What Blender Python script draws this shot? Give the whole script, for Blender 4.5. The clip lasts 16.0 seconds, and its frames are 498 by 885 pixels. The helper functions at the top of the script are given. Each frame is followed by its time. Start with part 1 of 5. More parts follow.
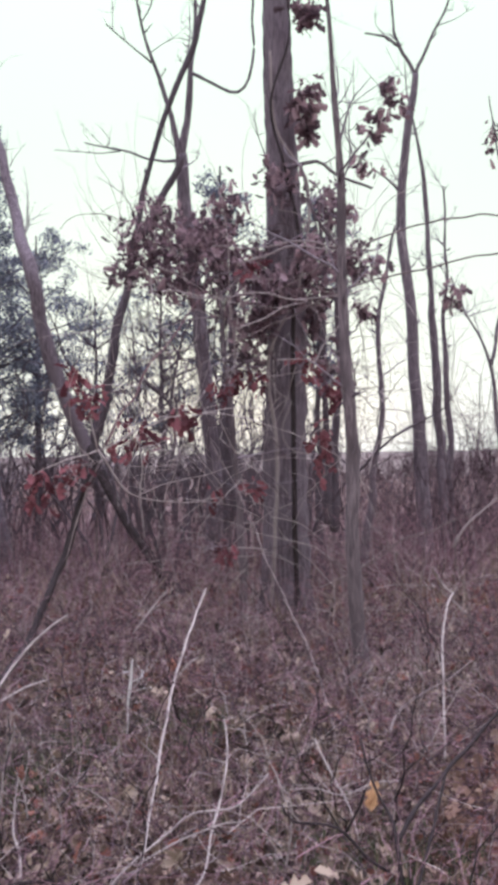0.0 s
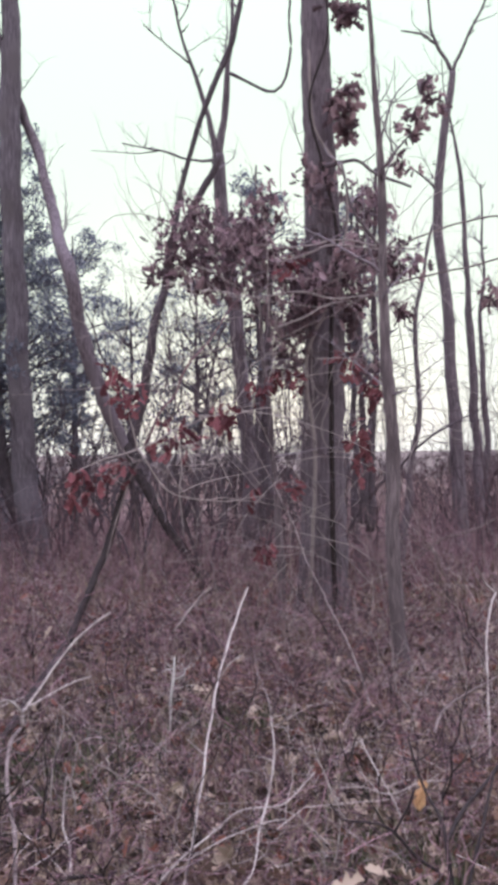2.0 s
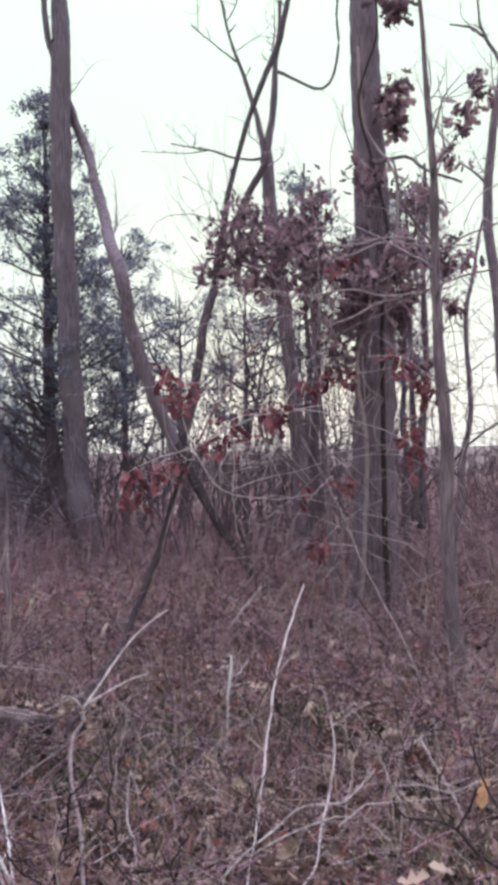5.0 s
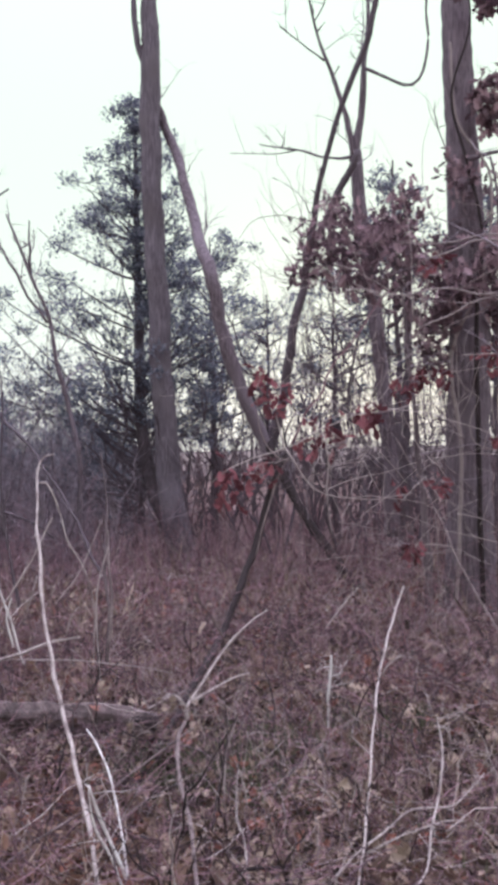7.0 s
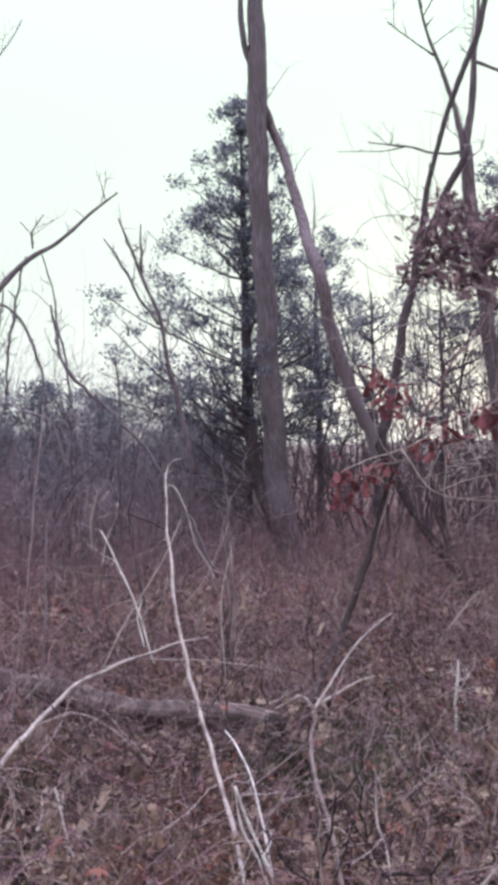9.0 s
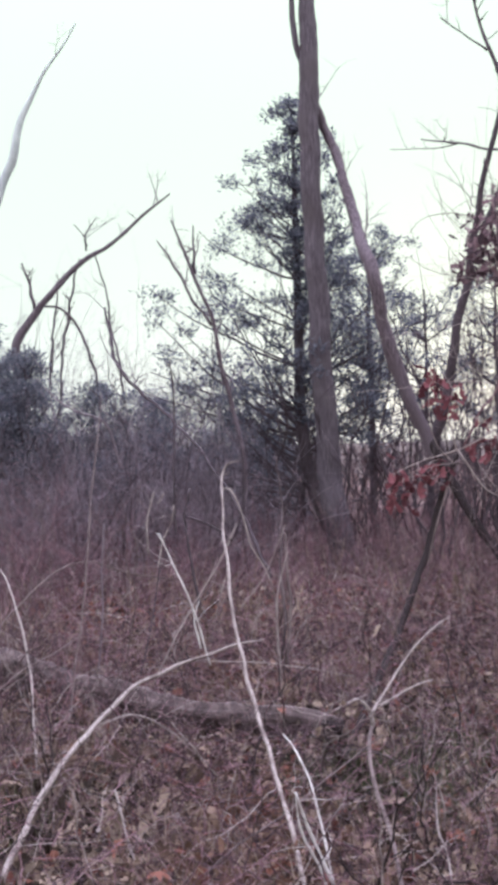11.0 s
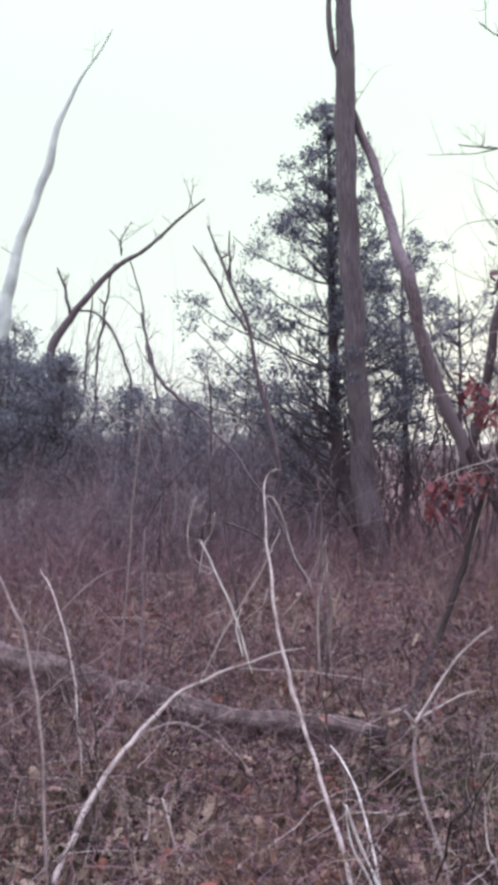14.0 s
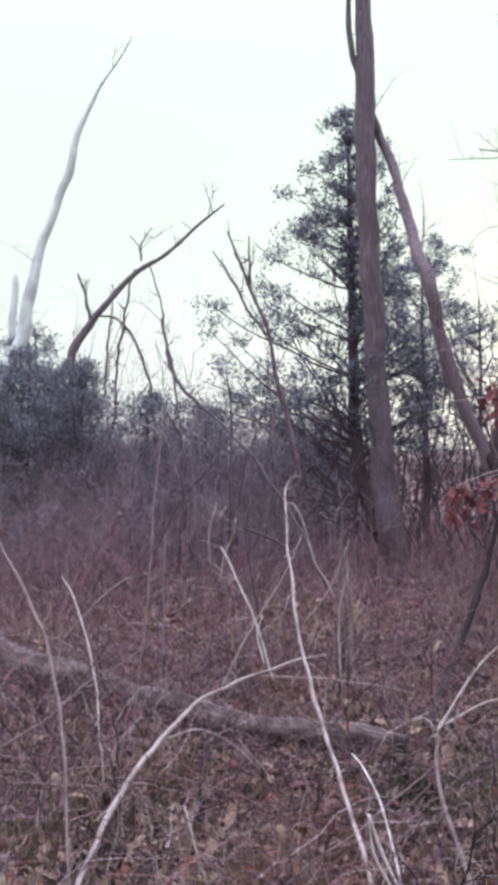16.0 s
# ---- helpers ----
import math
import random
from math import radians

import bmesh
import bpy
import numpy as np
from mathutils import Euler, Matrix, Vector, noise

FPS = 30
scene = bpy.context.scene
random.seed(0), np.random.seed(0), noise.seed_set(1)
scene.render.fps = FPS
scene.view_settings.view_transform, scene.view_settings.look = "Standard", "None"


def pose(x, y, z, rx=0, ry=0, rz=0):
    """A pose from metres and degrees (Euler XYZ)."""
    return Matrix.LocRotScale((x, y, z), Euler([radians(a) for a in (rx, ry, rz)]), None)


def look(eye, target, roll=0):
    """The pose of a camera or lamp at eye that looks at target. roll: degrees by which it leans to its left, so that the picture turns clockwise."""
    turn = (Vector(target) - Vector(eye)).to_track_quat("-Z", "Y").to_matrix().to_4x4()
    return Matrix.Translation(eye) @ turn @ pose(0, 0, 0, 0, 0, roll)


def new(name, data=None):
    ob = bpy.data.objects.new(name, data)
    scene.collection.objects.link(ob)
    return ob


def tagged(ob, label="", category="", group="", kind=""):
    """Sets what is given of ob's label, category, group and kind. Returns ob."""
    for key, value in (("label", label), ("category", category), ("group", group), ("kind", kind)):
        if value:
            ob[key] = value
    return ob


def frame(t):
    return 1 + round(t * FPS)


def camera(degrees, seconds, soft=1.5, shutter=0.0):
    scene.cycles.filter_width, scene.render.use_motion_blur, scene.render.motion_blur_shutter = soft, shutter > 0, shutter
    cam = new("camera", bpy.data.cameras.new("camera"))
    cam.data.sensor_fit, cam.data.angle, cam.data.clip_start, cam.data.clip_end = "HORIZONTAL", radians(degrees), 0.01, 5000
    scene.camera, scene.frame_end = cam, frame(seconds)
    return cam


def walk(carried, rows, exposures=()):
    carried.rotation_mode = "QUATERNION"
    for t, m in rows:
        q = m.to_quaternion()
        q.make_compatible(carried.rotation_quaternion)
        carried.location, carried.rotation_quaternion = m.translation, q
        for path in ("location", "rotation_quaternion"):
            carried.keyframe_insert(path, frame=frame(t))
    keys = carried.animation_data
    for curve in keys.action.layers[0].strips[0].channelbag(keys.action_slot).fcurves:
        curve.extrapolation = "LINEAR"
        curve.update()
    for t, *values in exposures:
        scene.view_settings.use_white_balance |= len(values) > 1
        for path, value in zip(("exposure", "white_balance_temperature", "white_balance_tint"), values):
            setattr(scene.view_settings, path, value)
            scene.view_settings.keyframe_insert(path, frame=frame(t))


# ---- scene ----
# Camera: held by hand at eye height, turning slowly to the left.
cam = camera(28.0, 16.0, soft=5.0)
PATH = [
    (0, (0.437, -0.871, 1.645), (0.409, 1.129, 1.665), -0.9),
    (0.5, (0.403, -0.869, 1.645), (0.36, 1.131, 1.665), -0.7),
    (1, (0.386, -0.877, 1.644), (0.328, 1.122, 1.664), -0.6),
    (1.5, (0.381, -0.878, 1.642), (0.306, 1.12, 1.663), -0.7),
    (2, (0.373, -0.886, 1.645), (0.283, 1.111, 1.664), -0.8),
    (2.5, (0.364, -0.887, 1.64), (0.259, 1.11, 1.661), -0.9),
    (3, (0.363, -0.893, 1.645), (0.24, 1.103, 1.664), -1.0),
    (5.5, (0.309, -0.927, 1.658), (0.101, 1.062, 1.672), -1.2),
    (6, (0.295, -0.931, 1.664), (0.05, 1.054, 1.677), -1.3),
    (6.5, (0.281, -0.964, 1.689), (-0.012, 1.014, 1.697), -1.4),
    (7, (0.237, -0.969, 1.682), (-0.109, 1.001, 1.695), -1.4),
    (7.5, (0.209, -0.982, 1.696), (-0.19, 0.978, 1.707), -1.6),
    (8, (0.18, -1.022, 1.71), (-0.269, 0.927, 1.721), -1.6),
    (8.5, (0.125, -1.061, 1.737), (-0.366, 0.878, 1.745), -1.5),
    (9, (0.079, -1.064, 1.746), (-0.452, 0.864, 1.752), -1.6),
    (9.5, (0.059, -1.069, 1.752), (-0.507, 0.85, 1.758), -1.7),
    (12, (0.039, -1.068, 1.783), (-0.608, 0.825, 1.789), -1.7),
    (12.5, (0.021, -1.088, 1.789), (-0.633, 0.802, 1.796), -1.6),
    (13, (-0.007, -1.084, 1.793), (-0.669, 0.803, 1.802), -1.5),
    (13.5, (-0.027, -1.095, 1.799), (-0.696, 0.789, 1.81), -1.5),
    (14, (-0.036, -1.107, 1.808), (-0.715, 0.774, 1.82), -1.4),
    (14.5, (-0.039, -1.111, 1.816), (-0.729, 0.767, 1.829), -1.4),
    (15, (-0.026, -1.101, 1.826), (-0.728, 0.772, 1.841), -1.4),
    (15.5, (-0.034, -1.12, 1.831), (-0.743, 0.75, 1.848), -1.4),
    (16, (-0.048, -1.111, 1.823), (-0.762, 0.757, 1.844), -1.4),
]
walk(cam, [(t, look(eye, target, roll)) for t, eye, target, roll in PATH],
     exposures=[(0.0, 0.97, 5300, 16), (16.0, 0.97, 5300, 16)])

# ---- light: dusk, a bright hazy sky with the sun just above the horizon behind the trees ----
world = bpy.data.worlds.new("dusk")
scene.world = world
world.use_nodes = True
wn, wl = world.node_tree.nodes, world.node_tree.links
sky = wn.new("ShaderNodeTexSky")
sky.sky_type, sky.sun_disc = "NISHITA", False
sky.sun_elevation, sky.sun_rotation = radians(4), radians(-2)
sky.air_density, sky.dust_density = 1.0, 2.0
# thin cloud: cream at the horizon, greenish white above it, lilac and brighter overhead
where = wn.new("ShaderNodeTexCoord")
split = wn.new("ShaderNodeSeparateXYZ")
wl.new(where.outputs["Generated"], split.inputs[0])
tone = wn.new("ShaderNodeValToRGB")
tone.color_ramp.elements[0].position, tone.color_ramp.elements[0].color = 0.0, (1.06, 1.01, 0.78, 1)
tone.color_ramp.elements[1].position, tone.color_ramp.elements[1].color = 1.0, (0.94, 0.855, 0.885, 1)
for place, colour in ((0.14, (0.945, 0.955, 0.675, 1)), (0.42, (0.855, 0.925, 0.61, 1))):
    tone.color_ramp.elements.new(place).color = colour
wl.new(split.outputs["Z"], tone.inputs[0])
cloud = wn.new("ShaderNodeVectorMath")
cloud.operation = "SCALE"
cloud.inputs["Scale"].default_value = 10.0
wl.new(tone.outputs[0], cloud.inputs[0])
haze = wn.new("ShaderNodeMix")
haze.data_type = "RGBA"
haze.inputs["Factor"].default_value = 0.95
wl.new(cloud.outputs[0], haze.inputs["B"])
wl.new(sky.outputs[0], haze.inputs["A"])
# an overcast sky is dimmer at the horizon than overhead
high = wn.new("ShaderNodeMath")
high.operation, high.use_clamp = "POWER", True
wl.new(split.outputs["Z"], high.inputs[0])
high.inputs[1].default_value = 3.5
level = wn.new("ShaderNodeMapRange")
level.inputs["To Min"].default_value, level.inputs["To Max"].default_value = 0.058, 0.27
wl.new(high.outputs[0], level.inputs["Value"])
wl.new(level.outputs[0], wn["Background"].inputs["Strength"])
wl.new(haze.outputs["Result"], wn["Background"].inputs["Color"])
sun = new("sun", bpy.data.lights.new("sun", "SUN"))
sun.data.energy, sun.data.angle, sun.data.color = 1.0, radians(25), (1.0, 0.88, 0.78)
sun.matrix_world = look((0, 40, 14), (0, 0, 0))

rng = np.random.default_rng(7)


# ---- materials ----
def material(name, dark, light, scale=20.0, stretch=(1, 1, 1), rough=0.9, bump=0.3, island=0.0, single=False, stain=None, translucent=0.0, stain_scale=2.0):
    """Two tones broken by a fine and a coarse noise; island varies loose pieces from one to the next."""
    mat = bpy.data.materials.new(name)
    mat.use_nodes = True
    n, l = mat.node_tree.nodes, mat.node_tree.links
    bsdf = n["Principled BSDF"]
    bsdf.inputs["Roughness"].default_value = rough
    bsdf.inputs["Specular IOR Level"].default_value = 0.25
    co = n.new("ShaderNodeTexCoord")
    mp = n.new("ShaderNodeMapping")
    mp.inputs["Scale"].default_value = stretch
    l.new(co.outputs["Object"], mp.inputs["Vector"])
    fine = n.new("ShaderNodeTexNoise")
    fine.inputs["Scale"].default_value, fine.inputs["Detail"].default_value, fine.inputs["Roughness"].default_value = scale, 6, 0.65
    l.new(mp.outputs[0], fine.inputs["Vector"])
    ramp = n.new("ShaderNodeValToRGB")
    ramp.color_ramp.elements[0].position, ramp.color_ramp.elements[1].position = 0.3, 0.72
    ramp.color_ramp.elements[0].color, ramp.color_ramp.elements[1].color = (*dark, 1), (*light, 1)
    if island:
        geo = n.new("ShaderNodeObjectInfo" if single else "ShaderNodeNewGeometry")
        blend = n.new("ShaderNodeMix")
        blend.inputs["Factor"].default_value = island
        l.new(fine.outputs["Fac"], blend.inputs["A"])
        l.new(geo.outputs["Random" if single else "Random Per Island"], blend.inputs["B"])
        l.new(blend.outputs["Result"], ramp.inputs[0])
    else:
        l.new(fine.outputs["Fac"], ramp.inputs[0])
    colour = ramp.outputs[0]
    if stain:
        coarse = n.new("ShaderNodeTexNoise")
        coarse.inputs["Scale"].default_value, coarse.inputs["Detail"].default_value = stain_scale, 3
        l.new(co.outputs["Object"], coarse.inputs["Vector"])
        cut = n.new("ShaderNodeMapRange")
        cut.inputs["From Min"].default_value, cut.inputs["From Max"].default_value = 0.48, 0.66
        l.new(coarse.outputs["Fac"], cut.inputs["Value"])
        mix = n.new("ShaderNodeMix")
        mix.data_type = "RGBA"
        l.new(cut.outputs[0], mix.inputs["Factor"])
        l.new(colour, mix.inputs["A"])
        mix.inputs["B"].default_value = (*stain, 1)
        colour = mix.outputs["Result"]
    l.new(colour, bsdf.inputs["Base Color"])
    if bump:
        b = n.new("ShaderNodeBump")
        b.inputs["Strength"].default_value, b.inputs["Distance"].default_value = bump, 0.01
        l.new(fine.outputs["Fac"], b.inputs["Height"])
        l.new(b.outputs[0], bsdf.inputs["Normal"])
    if translucent:
        tr = n.new("ShaderNodeBsdfTranslucent")
        l.new(colour, tr.inputs["Color"])
        add = n.new("ShaderNodeMixShader")
        add.inputs[0].default_value = translucent
        l.new(bsdf.outputs[0], add.inputs[1])
        l.new(tr.outputs[0], add.inputs[2])
        l.new(add.outputs[0], n["Material Output"].inputs["Surface"])
    return mat


BARK = material("bark", (0.05, 0.035, 0.045), (0.27, 0.2, 0.245), 11, (4, 4, 0.5), bump=1.0, stain=(0.165, 0.122, 0.15))
BARK_PALE = material("bark_pale", (0.065, 0.045, 0.056), (0.28, 0.205, 0.232), 13, (4, 4, 0.6), bump=0.9, stain=(0.105, 0.075, 0.088))
BARK_DARK = material("bark_dark", (0.05, 0.036, 0.046), (0.15, 0.11, 0.135), 18, (3, 3, 0.6), bump=0.6)
BARK_SMOOTH = material("bark_smooth", (0.06, 0.045, 0.06), (0.225, 0.175, 0.215), 10, (4, 4, 0.5), bump=0.9, stain=(0.15, 0.117, 0.14))
# Near-white bark: the wash of lens glare is put into the colour.
BARK_GLARE_WHITE = material("bark_glare_white", (0.6, 0.6, 0.63), (0.86, 0.86, 0.88), 5, (2, 2, 1), bump=0.3, stain=(0.52, 0.52, 0.56))
WOOD_DRY = material("wood_dry", (0.24, 0.18, 0.185), (0.57, 0.465, 0.465), 40, (2, 2, 0.3), bump=0.4, stain=(0.2, 0.145, 0.15), stain_scale=9)
WOOD_WHITE = material("wood_white", (0.55, 0.48, 0.5), (0.82, 0.73, 0.75), 30, (2, 2, 0.3), bump=0.2, stain=(0.38, 0.3, 0.31), stain_scale=9)
TWIG_PALE = material("twig_pale", (0.25, 0.19, 0.2), (0.54, 0.43, 0.43), 25, island=0.7, bump=0)
TWIG = material("twig", (0.1, 0.053, 0.066), (0.35, 0.197, 0.236), 25, island=0.7, bump=0)
STEM_BROWN = material("stem_brown", (0.11, 0.078, 0.082), (0.27, 0.195, 0.2), 40, (2, 2, 0.5), bump=0.4, stain=(0.11, 0.076, 0.08), stain_scale=8)
TWIG_DARK = material("twig_dark", (0.045, 0.027, 0.034), (0.14, 0.085, 0.105), 25, island=0.7, bump=0)
STEM_DARK = material("stem_dark", (0.012, 0.008, 0.0095), (0.055, 0.036, 0.041), 40, (2, 2, 0.5), bump=0.4)
TWIG_GREY = material("twig_grey", (0.125, 0.094, 0.116), (0.36, 0.28, 0.335), 25, island=0.7, bump=0)
LOG_BARK = material("log_bark", (0.025, 0.017, 0.02), (0.28, 0.2, 0.21), 14, (1, 1, 1), bump=1.0, stain=(0.09, 0.062, 0.068), stain_scale=5)
LITTER = material("leaf_litter", (0.042, 0.027, 0.024), (0.38, 0.275, 0.228), 30, island=0.85, bump=0, translucent=0.15, stain=(0.21, 0.115, 0.09), stain_scale=1.1)
LITTER_ONE = material("leaf_litter_single", (0.1, 0.06, 0.052), (0.4, 0.275, 0.235), 30, island=0.85, single=True, bump=0, translucent=0.15)
LEAF_RED = material("leaf_red", (0.14, 0.05, 0.042), (0.37, 0.16, 0.13), 20, island=0.8, bump=0, translucent=0.3)
LEAF_RED_ONE = material("leaf_red_single", (0.105, 0.036, 0.046), (0.285, 0.102, 0.122), 20, island=0.8, single=True, bump=0, translucent=0.4)
LEAF_DULL = material("leaf_dull", (0.11, 0.072, 0.088), (0.34, 0.22, 0.255), 20, island=0.8, bump=0, translucent=0.4)
LEAF_DULL_ONE = material("leaf_dull_single", (0.11, 0.07, 0.085), (0.35, 0.22, 0.25), 20, island=0.8, single=True, bump=0, translucent=0.4)
LEAF_ORANGE = material("leaf_orange", (0.56, 0.29, 0.15), (0.82, 0.5, 0.31), 40, bump=0.4, translucent=0.3)
GRASS_DRY = material("grass_dry", (0.17, 0.115, 0.095), (0.44, 0.325, 0.27), 20, island=0.9, bump=0, translucent=0.2)
GRASS_GREEN = material("grass_green", (0.06, 0.065, 0.04), (0.15, 0.145, 0.09), 20, island=0.9, bump=0, translucent=0.2)
# Cedar foliage: its pale slate-blue lift paints a glare veil into the colour.
CEDAR = material("cedar_glare_tint", (0.1, 0.102, 0.135), (0.245, 0.235, 0.295), 8, island=0.8, bump=0, translucent=0.5)
# Shrub foliage, lightened towards grey-blue to paint in the same veil.
SHRUB = material("shrub_glare_tint", (0.12, 0.12, 0.155), (0.28, 0.27, 0.32), 8, island=0.8, bump=0, translucent=0.5)
SOIL = material("soil", (0.04, 0.023, 0.025), (0.16, 0.092, 0.093), 30, bump=0.8, stain=(0.085, 0.05, 0.05), stain_scale=0.8)
FIELD = material("field_grass", (0.28, 0.18, 0.19), (0.54, 0.38, 0.39), 6, island=0.6, bump=0)


# ---- mesh helpers ----
def mesh_of(name, verts, faces, mat, smooth=False):
    verts, faces = np.asarray(verts, np.float32), np.asarray(faces, np.int32)
    me = bpy.data.meshes.new(name)
    count, k = faces.shape
    me.vertices.add(len(verts))
    me.vertices.foreach_set("co", verts.ravel())
    me.loops.add(count * k)
    me.loops.foreach_set("vertex_index", faces.ravel())
    me.polygons.add(count)
    me.polygons.foreach_set("loop_start", np.arange(0, count * k, k, dtype=np.int32))
    me.update(calc_edges=True)
    if smooth:
        me.shade_smooth()
    me.materials.append(mat)
    return me


def unit(v):
    return v / np.maximum(np.linalg.norm(v, axis=-1, keepdims=True), 1e-9)


def tubes(lines, radii, sides=4):
    """Tubes round many polylines at once: lines (n, s, 3), radii (n, s). Vertices and quads."""
    n, s, _ = lines.shape
    along = unit(np.gradient(lines, axis=1))
    ref = np.where(np.abs(along[:, :1, 2:3]) > 0.8, (1.0, 0, 0), (0, 0, 1.0))
    u = unit(np.cross(along, np.broadcast_to(ref, along.shape)))
    v = np.cross(along, u)
    a = np.arange(sides) * 2 * np.pi / sides
    ring = np.cos(a)[:, None] * u[:, :, None] + np.sin(a)[:, None] * v[:, :, None]
    verts = (lines[:, :, None] + radii[:, :, None, None] * ring).reshape(-1, 3)
    i = np.arange(n)[:, None, None] * s * sides + np.arange(s - 1)[:, None] * sides + np.arange(sides)
    j = np.arange(n)[:, None, None] * s * sides + np.arange(s - 1)[:, None] * sides + (np.arange(sides) + 1) % sides
    return verts, np.stack([i, j, j + sides, i + sides], -1).reshape(-1, 4)


def smooth_line(points, step):
    """A Catmull-Rom line through (x, y, z, radius) points, resampled."""
    p = np.array(points, float)
    p = np.vstack([2 * p[0] - p[1], p, 2 * p[-1] - p[-2]])
    out = []
    for i in range(1, len(p) - 2):
        k = max(2, int(np.linalg.norm(p[i + 1, :3] - p[i, :3]) / step))
        t = np.linspace(0, 1, k, endpoint=False)[:, None]
        out.append(0.5 * (2 * p[i] + (p[i + 1] - p[i - 1]) * t + (2 * p[i - 1] - 5 * p[i] + 4 * p[i + 1] - p[i + 2]) * t**2
                          + (3 * p[i] - p[i - 1] - 3 * p[i + 1] + p[i + 2]) * t**3))
    return np.vstack([*out, p[-2:-1]])


def part(name, me, parent=None, label=""):
    ob = new(name, me)
    ob.parent = parent
    return tagged(ob, label)


def thing(name, label, category, at=(0, 0, 0), group="", kind=""):
    ob = new(name)
    ob.empty_display_size = 0.1
    return tagged(ob, label, category, group, kind)


SIDES = {}


def limb(name, points, parent, mat, label="", sides=10, ridge=0.08, wobble=0.3, step=0.08, thin=1.0):
    """A rounded, tapering, slightly crooked stem with ridged bark and a closed tip."""
    line = smooth_line(points, step)
    xyz, r = line[:, :3].copy(), np.maximum(line[:, 3] * thin, 0.0008)
    if 0.006 < r[0] < 0.1 and mat.name.startswith("bark"):
        ridge, wobble = max(ridge, 0.26), max(wobble, 0.7)
    for i, q in enumerate(xyz):
        w = noise.noise_vector(Vector(q) * (1.7 if r[0] > 0.03 else 5.0) + Vector((r[0] * 300, 0, 0)))
        xyz[i] += np.array(w) * wobble * max(r[i], 0.25 * r[0]) * (1.0 if r[0] > 0.07 else 2.0)
    verts, faces = tubes(xyz[None], r[None], sides)
    rings = verts.reshape(len(xyz), sides, 3)
    for i in range(len(xyz)):
        for k in range(sides):
            d = rings[i, k] - xyz[i]
            lump = noise.noise(Vector((k * 2.1, r[0] * 99, line[i, 2] * 2.5))) + 0.7 * noise.noise(Vector(rings[i, k]) * 9) + 0.5 * noise.noise(Vector((*(rings[i, k][:2] * 40), rings[i, k][2] * 5)))
            rings[i, k] = xyz[i] + d * (1 + ridge * lump)
    n = len(xyz) * sides
    verts = np.vstack([rings.reshape(-1, 3), xyz[-1] + (xyz[-1] - xyz[-2]) * 0.1, xyz[0]])
    tip = [(n - sides + k, n - sides + (k + 1) % sides, n, n) for k in range(sides)]
    foot = [((k + 1) % sides, k, n + 1, n + 1) for k in range(sides)]
    bm = bmesh.new()
    vs = [bm.verts.new(v) for v in verts]
    for f in [*faces.tolist(), *tip, *foot]:
        bm.faces.new([vs[k] for k in dict.fromkeys(f)]).smooth = True
    me = bpy.data.meshes.new(name)
    bm.to_mesh(me)
    bm.free()
    me.materials.append(mat)
    ob = part(name, me, parent, label)
    SIDES[ob.name] = sides
    return ob


OAK = np.array([(0, 0, 0), (0.16, 0.18, 0.05), (0.1, 0.3, 0.0), (0.3, 0.5, 0.1), (0.16, 0.58, 0.02), (0.24, 0.82, 0.1), (0, 1, -0.05),
                (-0.24, 0.82, 0.08), (-0.16, 0.58, 0.02), (-0.3, 0.5, 0.12), (-0.1, 0.3, 0.0), (-0.16, 0.18, 0.06), (0, 0.3, -0.04), (0, 0.58, -0.05), (0, 0.82, -0.03)])
OAK_FACES = np.array([(0, 1, 12), (1, 2, 12), (2, 13, 12), (2, 3, 13), (3, 4, 13), (4, 14, 13), (4, 5, 14), (5, 6, 14), (6, 7, 14), (7, 8, 14),
                      (8, 13, 14), (8, 9, 13), (9, 10, 13), (10, 12, 13), (10, 11, 12), (11, 0, 12)])
LEAF = np.array([(0, 0, 0), (0.24, 0.3, 0.1), (0.22, 0.7, 0.14), (0, 1, 0.04), (-0.22, 0.7, 0.12), (-0.24, 0.3, 0.08), (0, 0.5, -0.03)])
LEAF_FACES = np.array([(0, 1, 6), (1, 2, 6), (2, 3, 6), (3, 4, 6), (4, 5, 6), (5, 0, 6)])
BLADE = np.array([(-0.011, 0, 0), (0.011, 0, 0), (0.009, 0.5, 0.1), (0, 1, 0.3)])
BLADE_FACES = np.array([(0, 1, 2), (0, 2, 3)])
SPRAY = np.array([(0, 0, 0), (0.17, 0.5, 0.04), (0, 1, 0), (-0.17, 0.55, -0.04)])
SPRAY_FACES = np.array([(0, 1, 3), (1, 2, 3)])


def turns(yaw, pitch, roll):
    """Rotation matrices (n, 3, 3) that first roll about y, then pitch about x, then yaw about z."""
    cz, sz, cx, sx, cy, sy = np.cos(yaw), np.sin(yaw), np.cos(pitch), np.sin(pitch), np.cos(roll), np.sin(roll)
    o, i = np.zeros_like(yaw), np.ones_like(yaw)
    rz = np.stack([cz, -sz, o, sz, cz, o, o, o, i], -1).reshape(-1, 3, 3)
    rx = np.stack([i, o, o, o, cx, -sx, o, sx, cx], -1).reshape(-1, 3, 3)
    ry = np.stack([cy, o, sy, o, i, o, -sy, o, cy], -1).reshape(-1, 3, 3)
    return np.matmul(np.matmul(rz, rx), ry)


